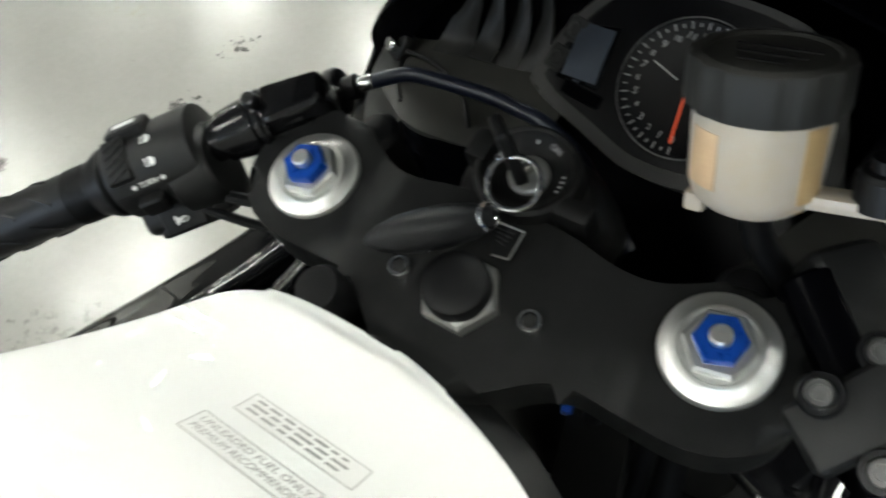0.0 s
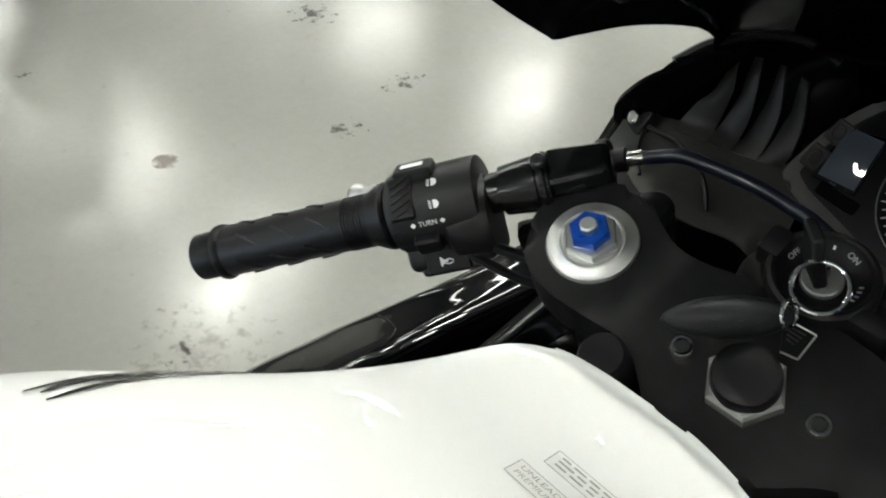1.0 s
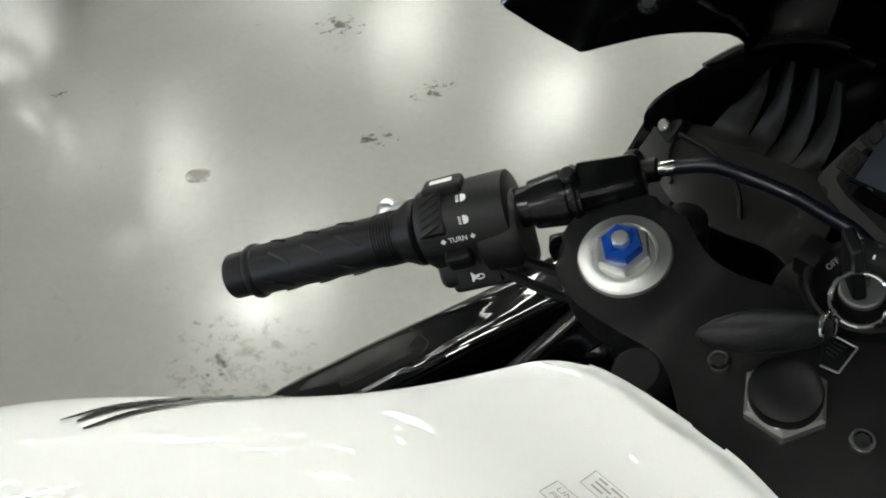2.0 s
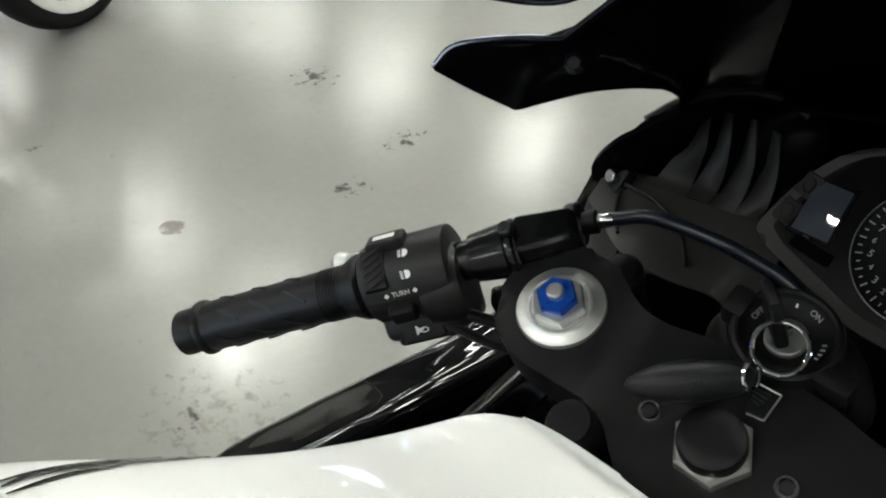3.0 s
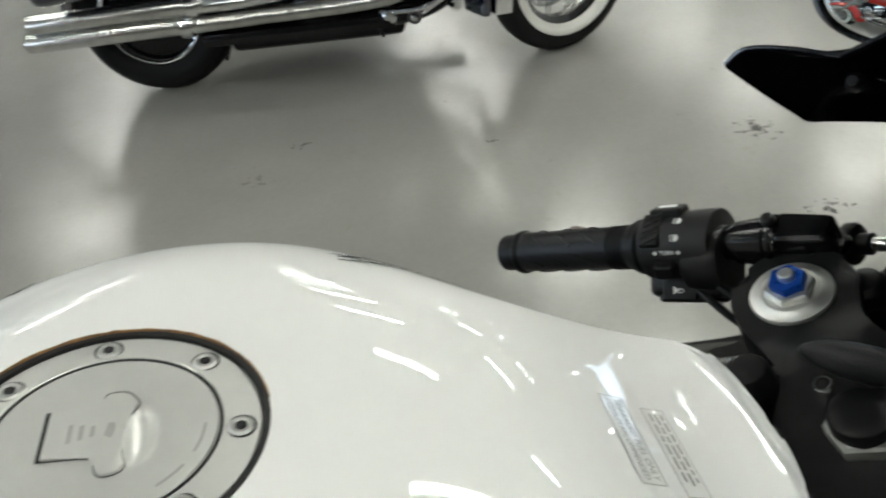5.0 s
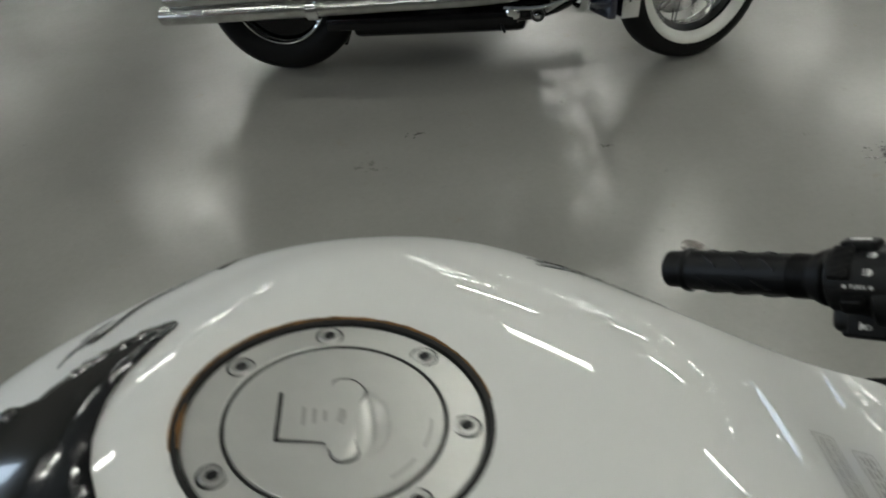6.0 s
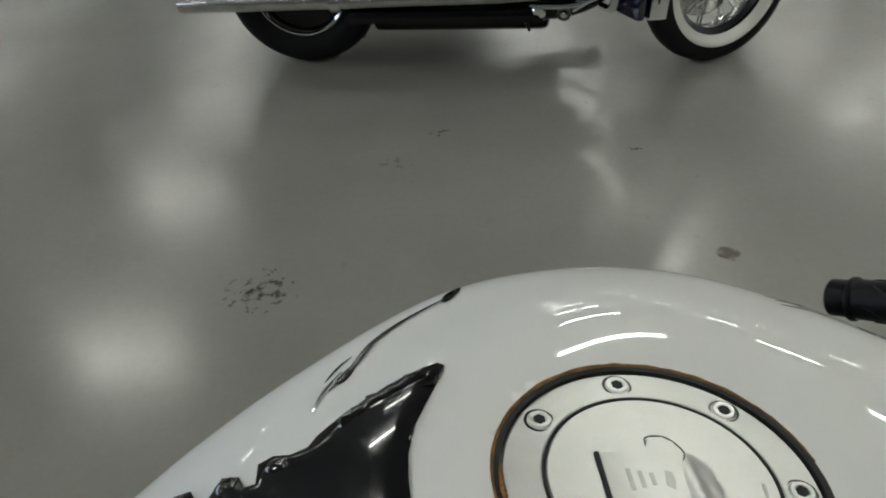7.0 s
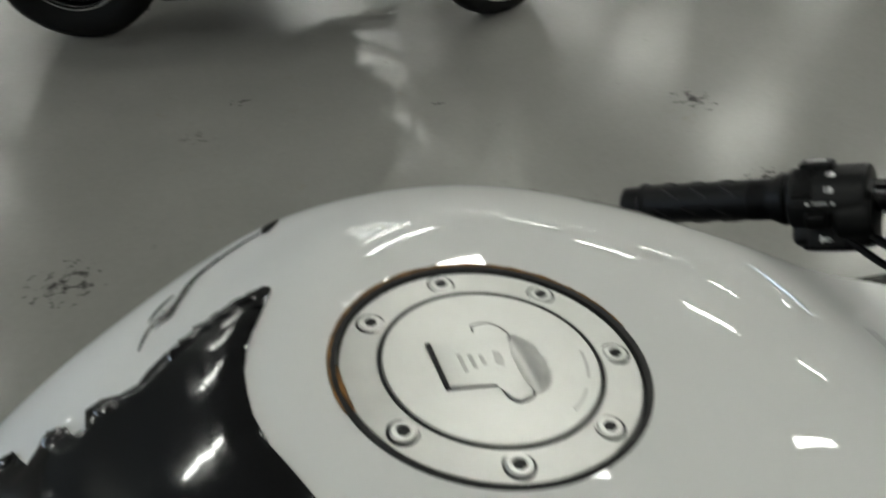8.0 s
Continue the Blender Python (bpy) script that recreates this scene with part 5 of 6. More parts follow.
SCREEN = [
    [(-0.134, 0.0375, 0.999), (-0.1205, 0.0672, 1.0172), (-0.088, 0.0755, 1.052), (0.004, 0.108, 1.12)],
    [(-0.126, 0.09, 1.01), (-0.113, 0.105, 1.025), (-0.085, 0.13, 1.07), (0.007, 0.16, 1.115)],
    [(-0.12, 0.18, 1.00), (-0.106, 0.195, 1.02), (-0.075, 0.23, 1.05), (0.013, 0.26, 1.08)],
    [(-0.115, 0.29, 0.955), (-0.10, 0.305, 0.967), (-0.065, 0.34, 0.985), (0.019, 0.37, 0.99)],
    [(-0.11, 0.39, 0.88), (-0.094, 0.405, 0.888), (-0.055, 0.44, 0.90), (0.025, 0.46, 0.905)],
    [(-0.11, 0.45, 0.78), (-0.092, 0.465, 0.787), (-0.05, 0.50, 0.80), (0.028, 0.52, 0.80)],
    [(-0.09, 0.43, 0.68), (-0.075, 0.442, 0.68), (-0.04, 0.47, 0.68), (0.026, 0.49, 0.68)]]
full = [[Vector(p) for p in r] + [flip(p, 1) for p in r[-2::-1]] for r in SCREEN]
part("windscreen", sheet(full, 0.003), M_SCREEN, bike, "dark smoked windscreen and nose", 60)
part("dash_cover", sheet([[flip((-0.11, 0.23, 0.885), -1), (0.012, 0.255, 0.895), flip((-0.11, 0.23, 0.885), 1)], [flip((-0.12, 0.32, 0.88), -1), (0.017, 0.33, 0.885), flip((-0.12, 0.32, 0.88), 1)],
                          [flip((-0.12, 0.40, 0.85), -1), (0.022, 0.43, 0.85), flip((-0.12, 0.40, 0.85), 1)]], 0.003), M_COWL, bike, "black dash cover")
# dark sheet added inside the nose so no outside light shows through
part("nose_light_block", sheet([[flip((-0.125, 0.255, 0.955), -1), flip((-0.07, 0.30, 1.00), -1), (0.017, 0.325, 1.015), flip((-0.07, 0.30, 1.00), 1), flip((-0.125, 0.255, 0.955), 1)],
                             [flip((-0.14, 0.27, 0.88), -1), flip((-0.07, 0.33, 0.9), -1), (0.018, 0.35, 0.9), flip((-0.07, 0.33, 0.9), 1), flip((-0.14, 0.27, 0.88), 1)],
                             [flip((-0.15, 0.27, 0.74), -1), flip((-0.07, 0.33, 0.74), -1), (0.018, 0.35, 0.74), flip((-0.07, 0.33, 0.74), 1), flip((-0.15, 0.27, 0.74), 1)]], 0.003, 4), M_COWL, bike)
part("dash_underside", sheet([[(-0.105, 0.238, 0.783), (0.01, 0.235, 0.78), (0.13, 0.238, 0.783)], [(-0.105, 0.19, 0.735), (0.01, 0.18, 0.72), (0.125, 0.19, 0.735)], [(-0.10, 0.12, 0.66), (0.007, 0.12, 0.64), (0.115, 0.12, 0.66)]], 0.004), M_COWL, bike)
def rounded_oblong(profile, m, seg):
    """A turned profile drawn out to a wide oblong with rounded corners."""
    bm = lathe(profile, Matrix(), seg, scale=(1.75, 1.0))
    for v in bm.verts:
        x, y = abs(v.co.x / 1.75), abs(v.co.y)
        r = math.hypot(x, y)
        if r > 1e-5:
            k = ((x / r) ** 2.7 + (y / r) ** 2.7) ** (-1 / 2.7)
            v.co.x, v.co.y = v.co.x * k, v.co.y * k
    bm.transform(m)
    return bm


for s in (-1, 1):
    c = flip((-0.357, 0.245, 0.929), s)
    nrm = flip((0.32, -0.93, 0.215), s) - flip((0, 0, 0), s)
    mm = facing(c, nrm)
    shell = part("mirror_shell", rounded_oblong([(0.012, -0.034), (0.032, -0.028), (0.044, -0.012), (0.0475, -0.002), (0.0470, 0.003), (0.0455, 0.0035), (0.0452, 0.0)], mm, 48), M_SATIN, bike, "black oblong mirror housing")
    part("mirror_glass", rounded_oblong([(0.0448, 0.0), (0.0446, 0.0008), (0.038, 0.0020), (0.030, 0.0032), (0.020, 0.0043), (0.010, 0.0050), (0.002, 0.0052)], mm, 56), M_MIRROR, shell, "clear slightly domed mirror glass", 80)
    part("turn_signal", lathe([(0.01, -0.02), (0.014, -0.005), (0.012, 0.02), (0.004, 0.03)], frame_to(flip((-0.21, 0.36, 0.78), s), flip((-0.26, 0.36, 0.78), s)), 16), M_RUBBER, bike)

# ---- side fairings, frame, engine bay ----
for s in (-1, 1):
    edge = [(-0.205, 0.13, 0.745), (-0.247, 0.045, 0.712), (-0.267, -0.014, 0.705), (-0.270, -0.07, 0.716), (-0.268, -0.14, 0.730), (-0.25, -0.25, 0.728), (-0.22, -0.37, 0.71)]
    cross = [(0.10, -0.045), (0.088, -0.022), (0.072, -0.012), (0.066, 0.012), (0.056, 0.022), (0.030, 0.0125), (0.010, 0.0035), (0.003, 0.0005), (-0.0002, -0.0022), (-0.001, -0.007), (-0.006, -0.05), (-0.004, -0.16)]
    belly = [[(-0.21, 0.13, 0.42), (-0.245, 0.05, 0.38), (-0.256, -0.02, 0.36), (-0.256, -0.08, 0.34), (-0.245, -0.15, 0.33), (-0.23, -0.25, 0.32), (-0.19, -0.40, 0.33)],
             [(-0.11, 0.06, 0.28), (-0.14, 0.0, 0.22), (-0.15, -0.06, 0.20), (-0.15, -0.12, 0.19), (-0.15, -0.20, 0.18), (-0.15, -0.28, 0.18), (-0.12, -0.46, 0.22)]]
    side = part("side_fairing", sheet(rows_of([[(x + dx, y, z + dz) for x, y, z in edge] for dx, dz in cross] + belly, s), 0.003, 4), M_GLOSS, bike, "glossy black side fairing", 60)
    part("panel_seam", sweep([flip(p, s) for p in ((-0.2600, -0.0165, 0.7075), (-0.2480, -0.0185, 0.7135), (-0.2330, -0.0230, 0.7215), (-0.2265, -0.0300, 0.7255), (-0.2235, -0.0380, 0.7280))], 0.0007, 6), M_VOID, side)
    part("duct_blade", sheet(rows_of([[(-0.165, 0.06, 0.755), (-0.172, -0.02, 0.735), (-0.172, -0.12, 0.735)], [(-0.150, 0.06, 0.762), (-0.158, -0.02, 0.742), (-0.16, -0.12, 0.742)], [(-0.138, 0.05, 0.745), (-0.145, -0.02, 0.725), (-0.148, -0.12, 0.725)]], s), 0.003), M_GLOSS, side)
    part("frame_spar", sheet(rows_of([[(-0.07, 0.02, 0.80), (-0.11, -0.10, 0.80), (-0.125, -0.30, 0.77), (-0.12, -0.5, 0.62)], [(-0.075, 0.02, 0.70), (-0.125, -0.10, 0.70), (-0.14, -0.30, 0.68), (-0.12, -0.5, 0.50)]], s), 0.03), M_MATTE, bike, "matte black frame spar")
    part("head_gusset", sheet(rows_of([[(-0.02, -0.04, 0.85), (-0.06, -0.045, 0.83), (-0.1, -0.06, 0.80)], [(-0.02, -0.11, 0.845), (-0.06, -0.115, 0.83), (-0.1, -0.13, 0.80)]], s), 0.01), M_MATTE, bike)
    if s < 0:
        part("frame_plug", lathe([(0.0115, -0.06), (0.0115, -0.003), (0.010, 0.0), (0.004, 0.001)], facing(flip((-0.053, -0.0505, 0.8755), s), flip((-0.05, -0.42, 0.9), s) - flip((0, 0, 0), s)), 28), M_RUBBER, bike, "black rubber cap on the frame")
    part("bundle_wire", sweep([flip((-0.035, -0.06, 0.84), s), flip((-0.05, -0.03, 0.78), s), flip((-0.06, 0.03, 0.72), s)], 0.006, 8), M_RUBBER, bike)
part("lower_clamp", plate([(x * 1.0, y * 0.9) for x, y in outline], -0.245, -0.21, HEAD, 0.004, 2), M_MATTE, bike)
part("steering_stem", rod(HEAD @ Vector((0, -0.027, -0.03)), HEAD @ Vector((0, -0.027, -0.23)), 0.03), M_MATTE, bike)
part("engine_block", box((0.26, 0.42, 0.34), pose(-0.01, -0.28, 0.46, -12), 0.03, seg=3), M_SATIN, bike, "black engine block")
part("radiator", box((0.34, 0.03, 0.26), pose(0, 0.06, 0.5, -14), 0.006), M_SATIN, bike)
part("blue_connector", box((0.006, 0.010, 0.008), pose(0.0445, 0.0021, 0.80, 20, 0, 20), 0.0015), M_BLUE, bike)
part("seat", sheet([[(-0.12, -0.58, 0.80), (-0.03, -0.58, 0.85), (0.06, -0.58, 0.80)], [(-0.17, -0.75, 0.80), (-0.04, -0.75, 0.825), (0.09, -0.75, 0.80)], [(-0.14, -0.92, 0.84), (-0.05, -0.92, 0.87), (0.04, -0.92, 0.84)]], 0.04), M_RUBBER, bike, "black rider seat", 60)
part("tail_cowl", sheet([[(-0.16, -0.90, 0.82), (-0.05, -0.90, 0.90), (0.06, -0.90, 0.82)], [(-0.12, -1.06, 0.87), (-0.058, -1.06, 0.93), (0.0, -1.06, 0.87)], [(-0.09, -1.22, 0.93), (-0.067, -1.22, 0.95), (-0.04, -1.22, 0.93)]], 0.05), M_WHITE, bike, "white tail cowl", 60)
part("subframe", box((0.14, 0.5, 0.12), pose(-0.045, -0.85, 0.74, 14), 0.02), M_MATTE, bike)
part("swingarm", box((0.2, 0.5, 0.08), pose(-0.05, -0.82, 0.38, 4), 0.02), M_MATTE, bike)
part("side_stand", sweep([(-0.14, -0.42, 0.26), (-0.2, -0.46, 0.1), (-0.235, -0.48, 0.008)], 0.011, 10), M_SATIN, bike, "black side stand")


def wheel(cx, cy, radius, width, tyre_r, material, steer, parent, whitewall=False, spokes=0):
    """A road wheel: tyre with a rounded crown, rim, hub, spokes or arms and a brake disc."""
    m = pose(cx, cy, radius, 0, 90, steer)
    hw = width / 2
    prof_t = [(radius - tyre_r, -hw * 0.62), (radius - tyre_r * 0.75, -hw * 0.9), (radius - tyre_r * 0.42, -hw), (radius - tyre_r * 0.14, -hw * 0.78), (radius - tyre_r * 0.03, -hw * 0.4), (radius, 0)]
    prof_t = prof_t + [(r, -h) for r, h in prof_t[-2::-1]]
    tyre = part("tyre", lathe(prof_t, m, 64, caps=False), M_TYRE, parent, "black rubber tyre", 50)
    if whitewall:
        for sgn in (-1, 1):
            part("white_wall", lathe([(radius - tyre_r * 0.99, sgn * hw * 0.66), (radius - tyre_r * 0.80, sgn * (hw * 0.87 + 0.003)), (radius - tyre_r * 0.64, sgn * (hw * 0.94 + 0.004)), (radius - tyre_r * 0.60, sgn * (hw * 0.95 + 0.001))], m, 64, caps=False), M_WHITEWALL, tyre, "white sidewall band", 60)
    rr = radius - tyre_r
    rim = part("rim", lathe([(rr + 0.006, -hw * 0.6), (rr + 0.006, -hw * 0.5), (rr - 0.02, -hw * 0.35), (rr - 0.024, 0), (rr - 0.02, hw * 0.35), (rr + 0.006, hw * 0.5), (rr + 0.006, hw * 0.6)], m, 56, caps=False), material, parent)
    part("hub", lathe([(0.03, -hw * 0.9), (0.04, -hw * 0.7), (0.032, 0), (0.04, hw * 0.7), (0.03, hw * 0.9)], m, 28), material, rim)
    if spokes:
        for k in range(spokes):
            a = 2 * math.pi * k / spokes
            da = 0.35 * (1 if k % 2 else -1)
            z = hw * 0.5 * (1 if (k // 2) % 2 else -1)
            part("spoke", rod(m @ Vector((0.036 * math.cos(a), 0.036 * math.sin(a), z)), m @ Vector(((rr - 0.02) * math.cos(a + da), (rr - 0.02) * math.sin(a + da), 0)), 0.0028, seg=6), material, rim)
    else:
        for k in range(6):
            a = 2 * math.pi * k / 6
            part("spoke", rod(m @ Vector((0.03 * math.cos(a), 0.03 * math.sin(a), 0)), m @ Vector(((rr - 0.015) * math.cos(a), (rr - 0.015) * math.sin(a), 0)), 0.018, 0.012, 10), material, rim)
    for sgn in (-1, 1) if not spokes else (-1,):
        part("brake_disc", lathe([(0.075, sgn * hw * 0.95), (0.15, sgn * hw * 0.95), (0.15, sgn * (hw * 0.95 + 0.005)), (0.075, sgn * (hw * 0.95 + 0.005))], m, 48, caps=False), M_STEEL, rim)


wheel(0.02, 0.38, 0.30, 0.12, 0.085, M_SATIN, 3, bike)
wheel(-0.055, -0.99, 0.32, 0.18, 0.10, M_SATIN, -3, bike)
part("front_mudguard", sheet([[pose(0.02, 0.38, 0.30) @ Vector((dx, 0.318 * math.cos(a), 0.318 * math.sin(a))) for dx in (-0.075, 0.0, 0.075)] for a in (0.5, 1.0, 1.5, 2.0, 2.6)], 0.003), M_WHITE, bike, "white front mudguard", 60)

# ---- the cruisers ----
def cruiser(label, paint):
    """A chromed touring cruiser: y forward, right side at +x, the middle of the wheelbase at the origin."""
    c = thing("cruiser_motorcycle", label, "motorcycle", "cruiser motorcycles")
    wb, R = 1.484, 0.285
    STEER = Matrix.Translation((0, wb / 2, 0)) @ pose(0, 0, 0, 0, 0, 34) @ Matrix.Translation((0, -wb / 2, 0))

    def turned(bm):
        bm.transform(STEER)
        return bm

    wheel(0, wb / 2, R, 0.125, 0.098, M_CHROME, 34, c, True, 24)
    wheel(0, -wb / 2, 0.298, 0.15, 0.116, M_DARKSTEEL, 0, c, False, 24)
    part("rim_edge", lathe([(0.184, 0.055), (0.184, 0.063), (0.178, 0.065), (0.172, 0.060)], pose(0, -wb / 2, 0.298, 0, 90, 0), 56, caps=False), M_CHROME, c, "thin chrome rim edge")
    part("wheel_cover", lathe([(0.176, 0.040), (0.12, 0.050), (0.05, 0.058), (0.02, 0.06)], pose(0, -wb / 2, 0.298, 0, 90, 0), 40), M_SATIN, c, "black drive sprocket cover")

    def guard(name, cy, a0, a1, rad, w):
        rows = []
        for a in np.linspace(a0, a1, 9):
            rows.append([Vector((dx, cy + (rad - 0.028 * (abs(dx) / w) ** 2 * 1.6) * math.cos(a), R + (rad - 0.045 * (abs(dx) / w) ** 3 * 2) * math.sin(a))) for dx in (-w, -w * 0.7, 0, w * 0.7, w)])
        bm = sheet(rows, 0.004, 3)
        return part(name, turned(bm) if cy > 0 else bm, paint, c, "glossy deep painted mudguard", 60)

    fg = guard("front_mudguard", wb / 2, 0.35, 3.2, 0.335, 0.08)
    part("mudguard_trim", turned(box((0.15, 0.07, 0.09), pose(0, wb / 2 - 0.285, R - 0.025, -8), 0.006)), M_CHROME, fg, "chrome trim on the mudguard tip")
    part("mudguard_tip", turned(box((0.13, 0.03, 0.09), pose(0, wb / 2 - 0.345, R - 0.02, -8), 0.01)), paint, fg)
    guard("rear_mudguard", -wb / 2, -0.1, 3.2, 0.345, 0.11)
    for sx in (-0.095, 0.095):
        part("fork_leg", turned(rod((sx, wb / 2, R), (sx, wb / 2 - 0.34, 0.92), 0.032, 0.03)), M_CHROME, c)
        part("axle_nut", turned(rod((sx * 0.9, wb / 2, R), (sx * 1.45, wb / 2, R), 0.022)), M_CHROME, c)
        part("saddlebag", box((0.2, 0.46, 0.3), pose(sx * 2.5, -wb / 2 - 0.05, 0.60, 4), 0.05, seg=4), paint, c, "glossy hard saddlebag")
        part("handlebar_half", sweep([(sx * 0.4, wb / 2 - 0.32, 0.95), (sx * 2, wb / 2 - 0.36, 1.08), (sx * 4, wb / 2 - 0.5, 1.06)], 0.014, 12), M_CHROME, c)
        part("crash_bar", sweep([(sx, 0.40, 0.55), (sx * 3.2, 0.42, 0.50), (sx * 3.2, 0.40, 0.30), (sx, 0.36, 0.22)], 0.014, 12), M_CHROME, c)
    part("headlamp", lathe([(0.03, -0.1), (0.08, -0.05), (0.09, 0.02), (0.086, 0.035), (0.02, 0.05)], frame_to((0, wb / 2 - 0.22, 0.86), (0, wb / 2 + 0.5, 0.84)), 32), M_CHROME, c)
    part("fuel_tank", lathe([(0.02, 0), (0.09, 0.04), (0.135, 0.16), (0.14, 0.28), (0.1, 0.46), (0.05, 0.54)], frame_to((0, -0.05, 0.74), (0, 0.52, 0.80)), 32, scale=(0.9, 1.1)), paint, c, "glossy painted teardrop tank", 60)
    part("saddle", sheet([[(-0.12, -0.06, 0.70), (0, -0.06, 0.74), (0.12, -0.06, 0.70)], [(-0.18, -0.3, 0.64), (0, -0.3, 0.66), (0.18, -0.3, 0.64)], [(-0.15, -0.52, 0.72), (0, -0.52, 0.76), (0.15, -0.52, 0.72)], [(-0.1, -0.85, 0.76), (0, -0.85, 0.79), (0.1, -0.85, 0.76)]], 0.07), M_RUBBER, c, "black leather saddle", 60)
    part("frame_rail", sweep([(0.11, -0.62, 0.36), (0.12, -0.3, 0.235), (0.12, 0.25, 0.215), (0.09, 0.45, 0.4), (0.03, 0.5, 0.8)], 0.018, 12), M_SATIN, c)
    part("frame_rail", sweep([(-0.11, -0.62, 0.36), (-0.12, -0.3, 0.19), (-0.12, 0.25, 0.17), (-0.09, 0.45, 0.4), (-0.03, 0.5, 0.8)], 0.018, 12), M_SATIN, c)
    part("crankcase", box((0.22, 0.42, 0.2), pose(0, 0.08, 0.34), 0.05, seg=4), M_SATIN, c, "black crankcase")
    cc = part("cam_cover", lathe([(0.09, 0), (0.088, 0.02), (0.075, 0.032), (0.03, 0.036)], facing((0.11, 0.14, 0.33), (1, 0, 0)), 32, scale=(1.25, 0.9)), M_CHROME, c, "chrome cam cover")
    part("points_cover", lathe([(0.04, 0.03), (0.038, 0.046), (0.01, 0.05)], facing((0.11, 0.17, 0.34), (1, 0, 0)), 24), M_CHROME, cc)
    part("gearbox_cover", lathe([(0.08, 0), (0.078, 0.03), (0.06, 0.042), (0.02, 0.045)], facing((0.11, -0.1, 0.31), (1, 0, 0)), 32), M_CHROME, c)
    for tilt, y in ((-22, -0.03), (22, 0.20)):
        base = Vector((0, y, 0.40))
        d = Vector((0, math.sin(radians(tilt)), math.cos(radians(tilt))))
        for k in range(8):
            part("cylinder_fin", rod(base + d * (0.018 * k), base + d * (0.018 * k + 0.009), 0.082), M_ALU if k % 2 else M_SATIN, c)
        part("rocker_cover", box((0.13, 0.12, 0.06), frame_to(base + d * 0.18, base + d) @ pose(0, 0, 0), 0.02, seg=3), M_CHROME, c)
        for o in (-0.03, 0.03):
            part("pushrod_tube", rod((0.1, 0.12 + o, 0.37), base + d * 0.17 + Vector((0.06, o * 0.6, 0)), 0.010), M_CHROME, c)
    part("air_cleaner", lathe([(0.085, 0), (0.088, 0.03), (0.075, 0.05), (0.02, 0.055)], facing((0.12, 0.08, 0.56), (1, 0, 0)), 36), M_CHROME, c, "round chrome air cleaner")
    for tip, zz, off in ((-1.15, 0.288, 0.0), (-1.11, 0.355, 0.012)):
        mu = part("silencer", lathe([(0.026, 0), (0.033, 0.006), (0.0345, 0.015), (0.0345, 0.58), (0.031, 0.60), (0.030, 0.64)], frame_to((0.20 + off, tip, zz), (0.185, 0.1, zz + 0.01)), 32), M_PIPE, c, "long dulled chrome silencer")
        part("clamp", lathe([(0.034, -0.022), (0.041, -0.018), (0.042, 0.012), (0.036, 0.02)], frame_to((0.195, tip + 0.595, zz), (0.185, 0.3, zz)), 24), M_CHROME, mu)
    part("header_pipe", sweep([(0.06, 0.30, 0.46), (0.15, 0.36, 0.45), (0.175, 0.30, 0.36), (0.18, 0.12, 0.30), (0.185, -0.3, 0.29), (0.195, -0.55, 0.288)], 0.030, 16), M_PIPE, c, "chrome header pipe")
    part("header_pipe", sweep([(0.06, -0.05, 0.48), (0.15, -0.02, 0.42), (0.178, -0.1, 0.38), (0.19, -0.3, 0.355), (0.2, -0.52, 0.351)], 0.027, 16), M_CHROME, c)
    part("brake_pedal", sweep([(0.17, 0.12, 0.25), (0.2, 0.26, 0.26), (0.22, 0.36, 0.30)], 0.009, 8), M_CHROME, c)
    fcb = part("forward_control", box((0.05, 0.16, 0.05), pose(0.15, 0.195, 0.234, 4), 0.015, seg=3), M_SATIN, c, "black forward foot control with chrome caps")
    part("control_cap", lathe([(0.024, 0), (0.024, 0.012), (0.018, 0.017), (0.006, 0.018)], facing((0.172, 0.150, 0.233), (1, 0, 0)), 24), M_CHROME, fcb)
    part("control_ring", lathe([(0.023, 0), (0.023, 0.012), (0.014, 0.012), (0.013, 0.002)], facing((0.172, 0.235, 0.225), (1, 0, 0)), 24), M_DARKSTEEL, fcb)
    part("control_bolt", lathe([(0.009, 0.0), (0.009, 0.018), (0.004, 0.02)], facing((0.172, 0.235, 0.225), (1, 0, 0)), 16), M_CHROME, fcb)
    part("linkage_rod", rod((0.17, 0.26, 0.235), (0.14, 0.44, 0.33), 0.010), M_CHROME, fcb)
    part("hose_end", sweep([(0.15, 0.11, 0.23), (0.155, 0.105, 0.19), (0.16, 0.115, 0.16)], 0.005, 8), M_RUBBER, fcb)
    part("brake_caliper", box((0.06, 0.07, 0.06), pose(0.12, 0.30, 0.30), 0.015), M_SATIN, c)
    part("oil_filter", rod((0.06, 0.26, 0.26), (0.06, 0.33, 0.26), 0.038), M_CHROME, c)
    part("side_cover", box((0.04, 0.24, 0.26), pose(0.115, -0.28, 0.52, 8), 0.04, seg=4), M_NAVY, c, "glossy black side cover")
    part("battery_box", box((0.18, 0.2, 0.24), pose(0, -0.26, 0.48), 0.02), M_SATIN, c)
    # filler added to close the see-through gap before the rear wheel
    part("rear_gap_block", box((0.2, 0.42, 0.16), pose(0, -0.42, 0.34), 0.03), M_SATIN, c)
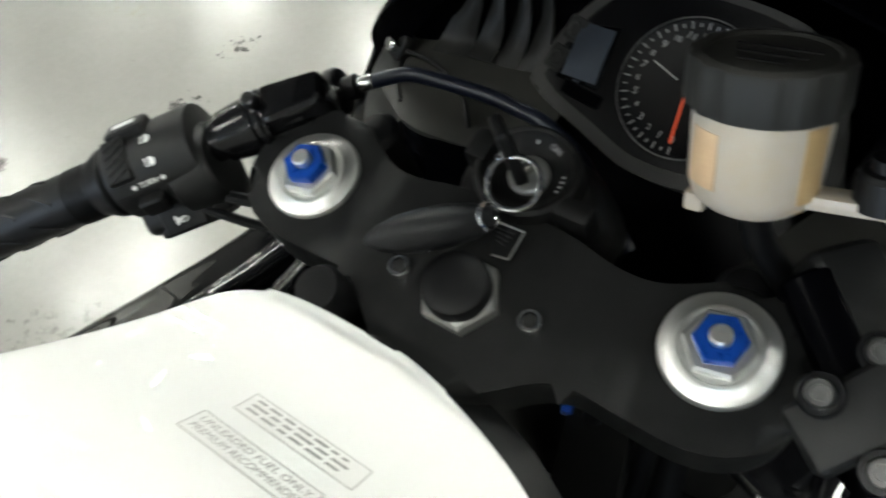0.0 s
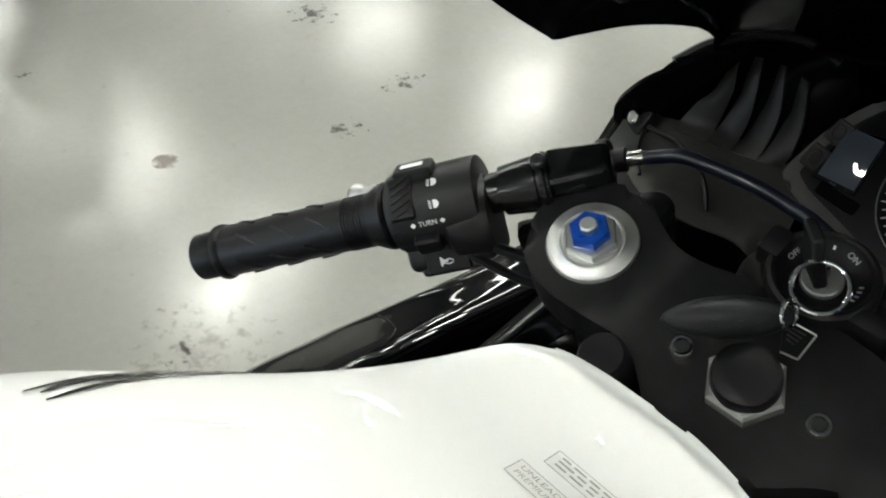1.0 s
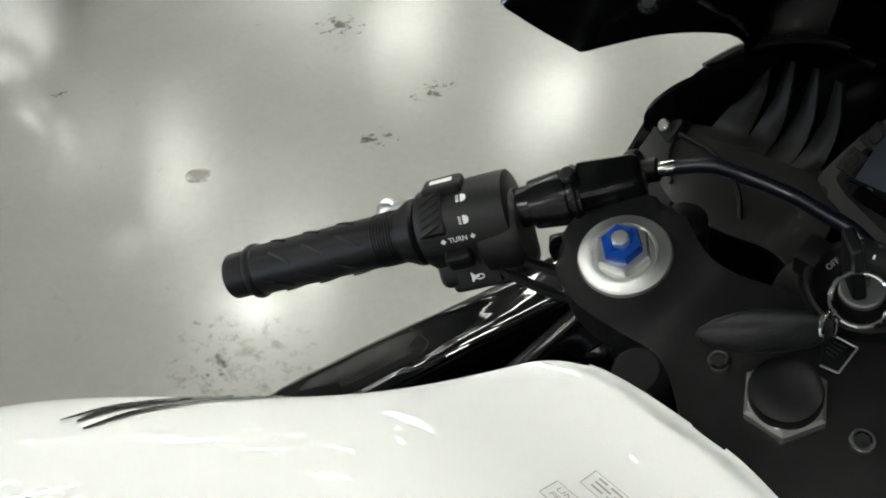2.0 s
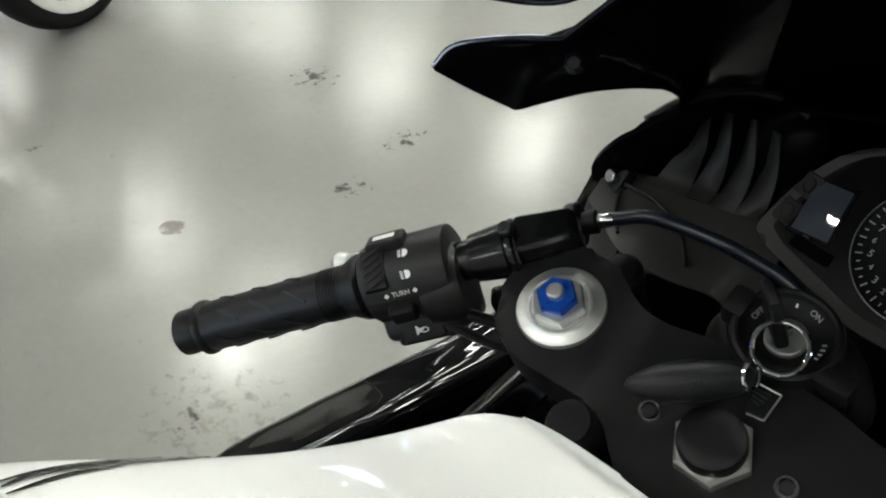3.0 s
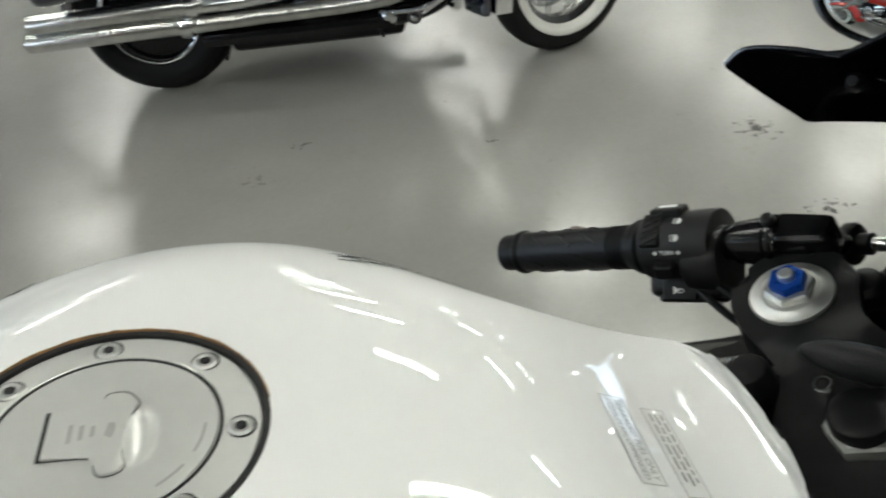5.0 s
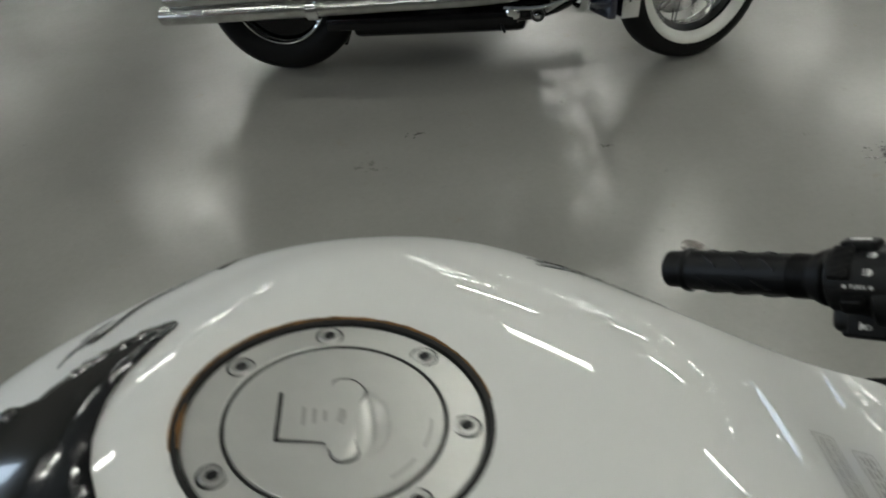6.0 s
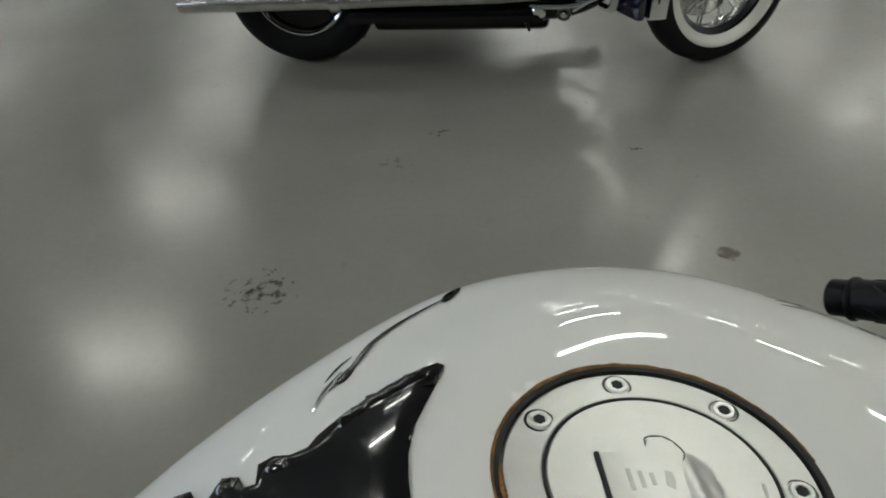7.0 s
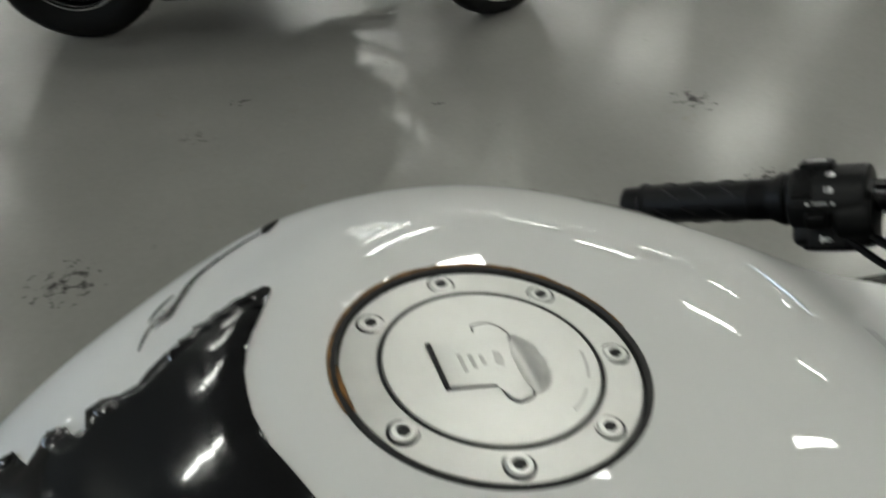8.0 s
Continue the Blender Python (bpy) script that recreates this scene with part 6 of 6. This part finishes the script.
    part("oil_tank", box((0.2, 0.26, 0.26), pose(0, 0.10, 0.42), 0.05), M_SATIN, c)
    # block added behind the front wheel to hide lamp reflections in the floor
    part("front_gap_block", box((0.2, 0.10, 0.42), pose(0, 0.20, 0.43, 8), 0.02), M_SATIN, c, "black block added to fill the gap behind the front wheel")
    # blocks added low down and on the far side to darken the floor
    part("under_light_block", box((0.40, 0.70, 0.05), pose(-0.01, -0.18, 0.22), 0.02), M_SATIN, c)
    part("low_light_block", box((0.24, 0.66, 0.12), pose(-0.11, -0.16, 0.165), 0.03, seg=3), M_SATIN, c, "low black block added to keep light off the floor")
    part("far_light_block", box((0.12, 0.62, 0.24), pose(-0.24, -0.12, 0.24), 0.04, seg=3), M_SATIN, c, "unseen black block added on the far side to stop light")
    part("far_light_board", box((0.12, 0.30, 0.03), pose(-0.33, 0.20, 0.16, 0, -8), 0.01), M_RUBBER, c, "unseen black rubber board added on the far side to stop light")
    part("belt_guard", box((0.03, 0.5, 0.05), pose(-0.13, -0.42, 0.36), 0.012), M_SATIN, c)
    part("jiffy_stand", sweep([(-0.1, -0.45, 0.25), (-0.17, -0.55, 0.1), (-0.2, -0.6, 0.01)], 0.010, 8), M_SATIN, c)
    return c


WR, WF = Vector((-3.026, -0.749, 0)), Vector((-2.638, 0.683, 0))
heading = math.degrees(math.atan2(-(WF - WR).x, (WF - WR).y))
mid = (WR + WF) / 2
black_cruiser = cruiser("black and chrome touring cruiser with whitewall front tyre", M_NAVY)
black_cruiser.matrix_basis = pose(mid.x, mid.y, 0, 0, 0, heading)
# parked touring bikes behind the rider, which the mirror shows
for paint, text, x, y, turn in ((M_RED, "red and chrome touring cruiser parked behind the sport bike", -0.9, -3.1, 70), (M_WHITE, "white and chrome touring cruiser parked behind the sport bike", -1.9, -4.0, 60),
                                (M_RED, "red and chrome touring cruiser parked in the back row", -0.7, -5.3, 70), (M_NAVY, "dark blue and chrome touring cruiser parked in the back row", -3.0, -5.8, 66), (M_RED, "red and chrome touring cruiser parked by the shop front", -1.0, -6.9, 70)):
    cruiser(text, paint).matrix_basis = pose(x, y, 0, 0, 0, turn)
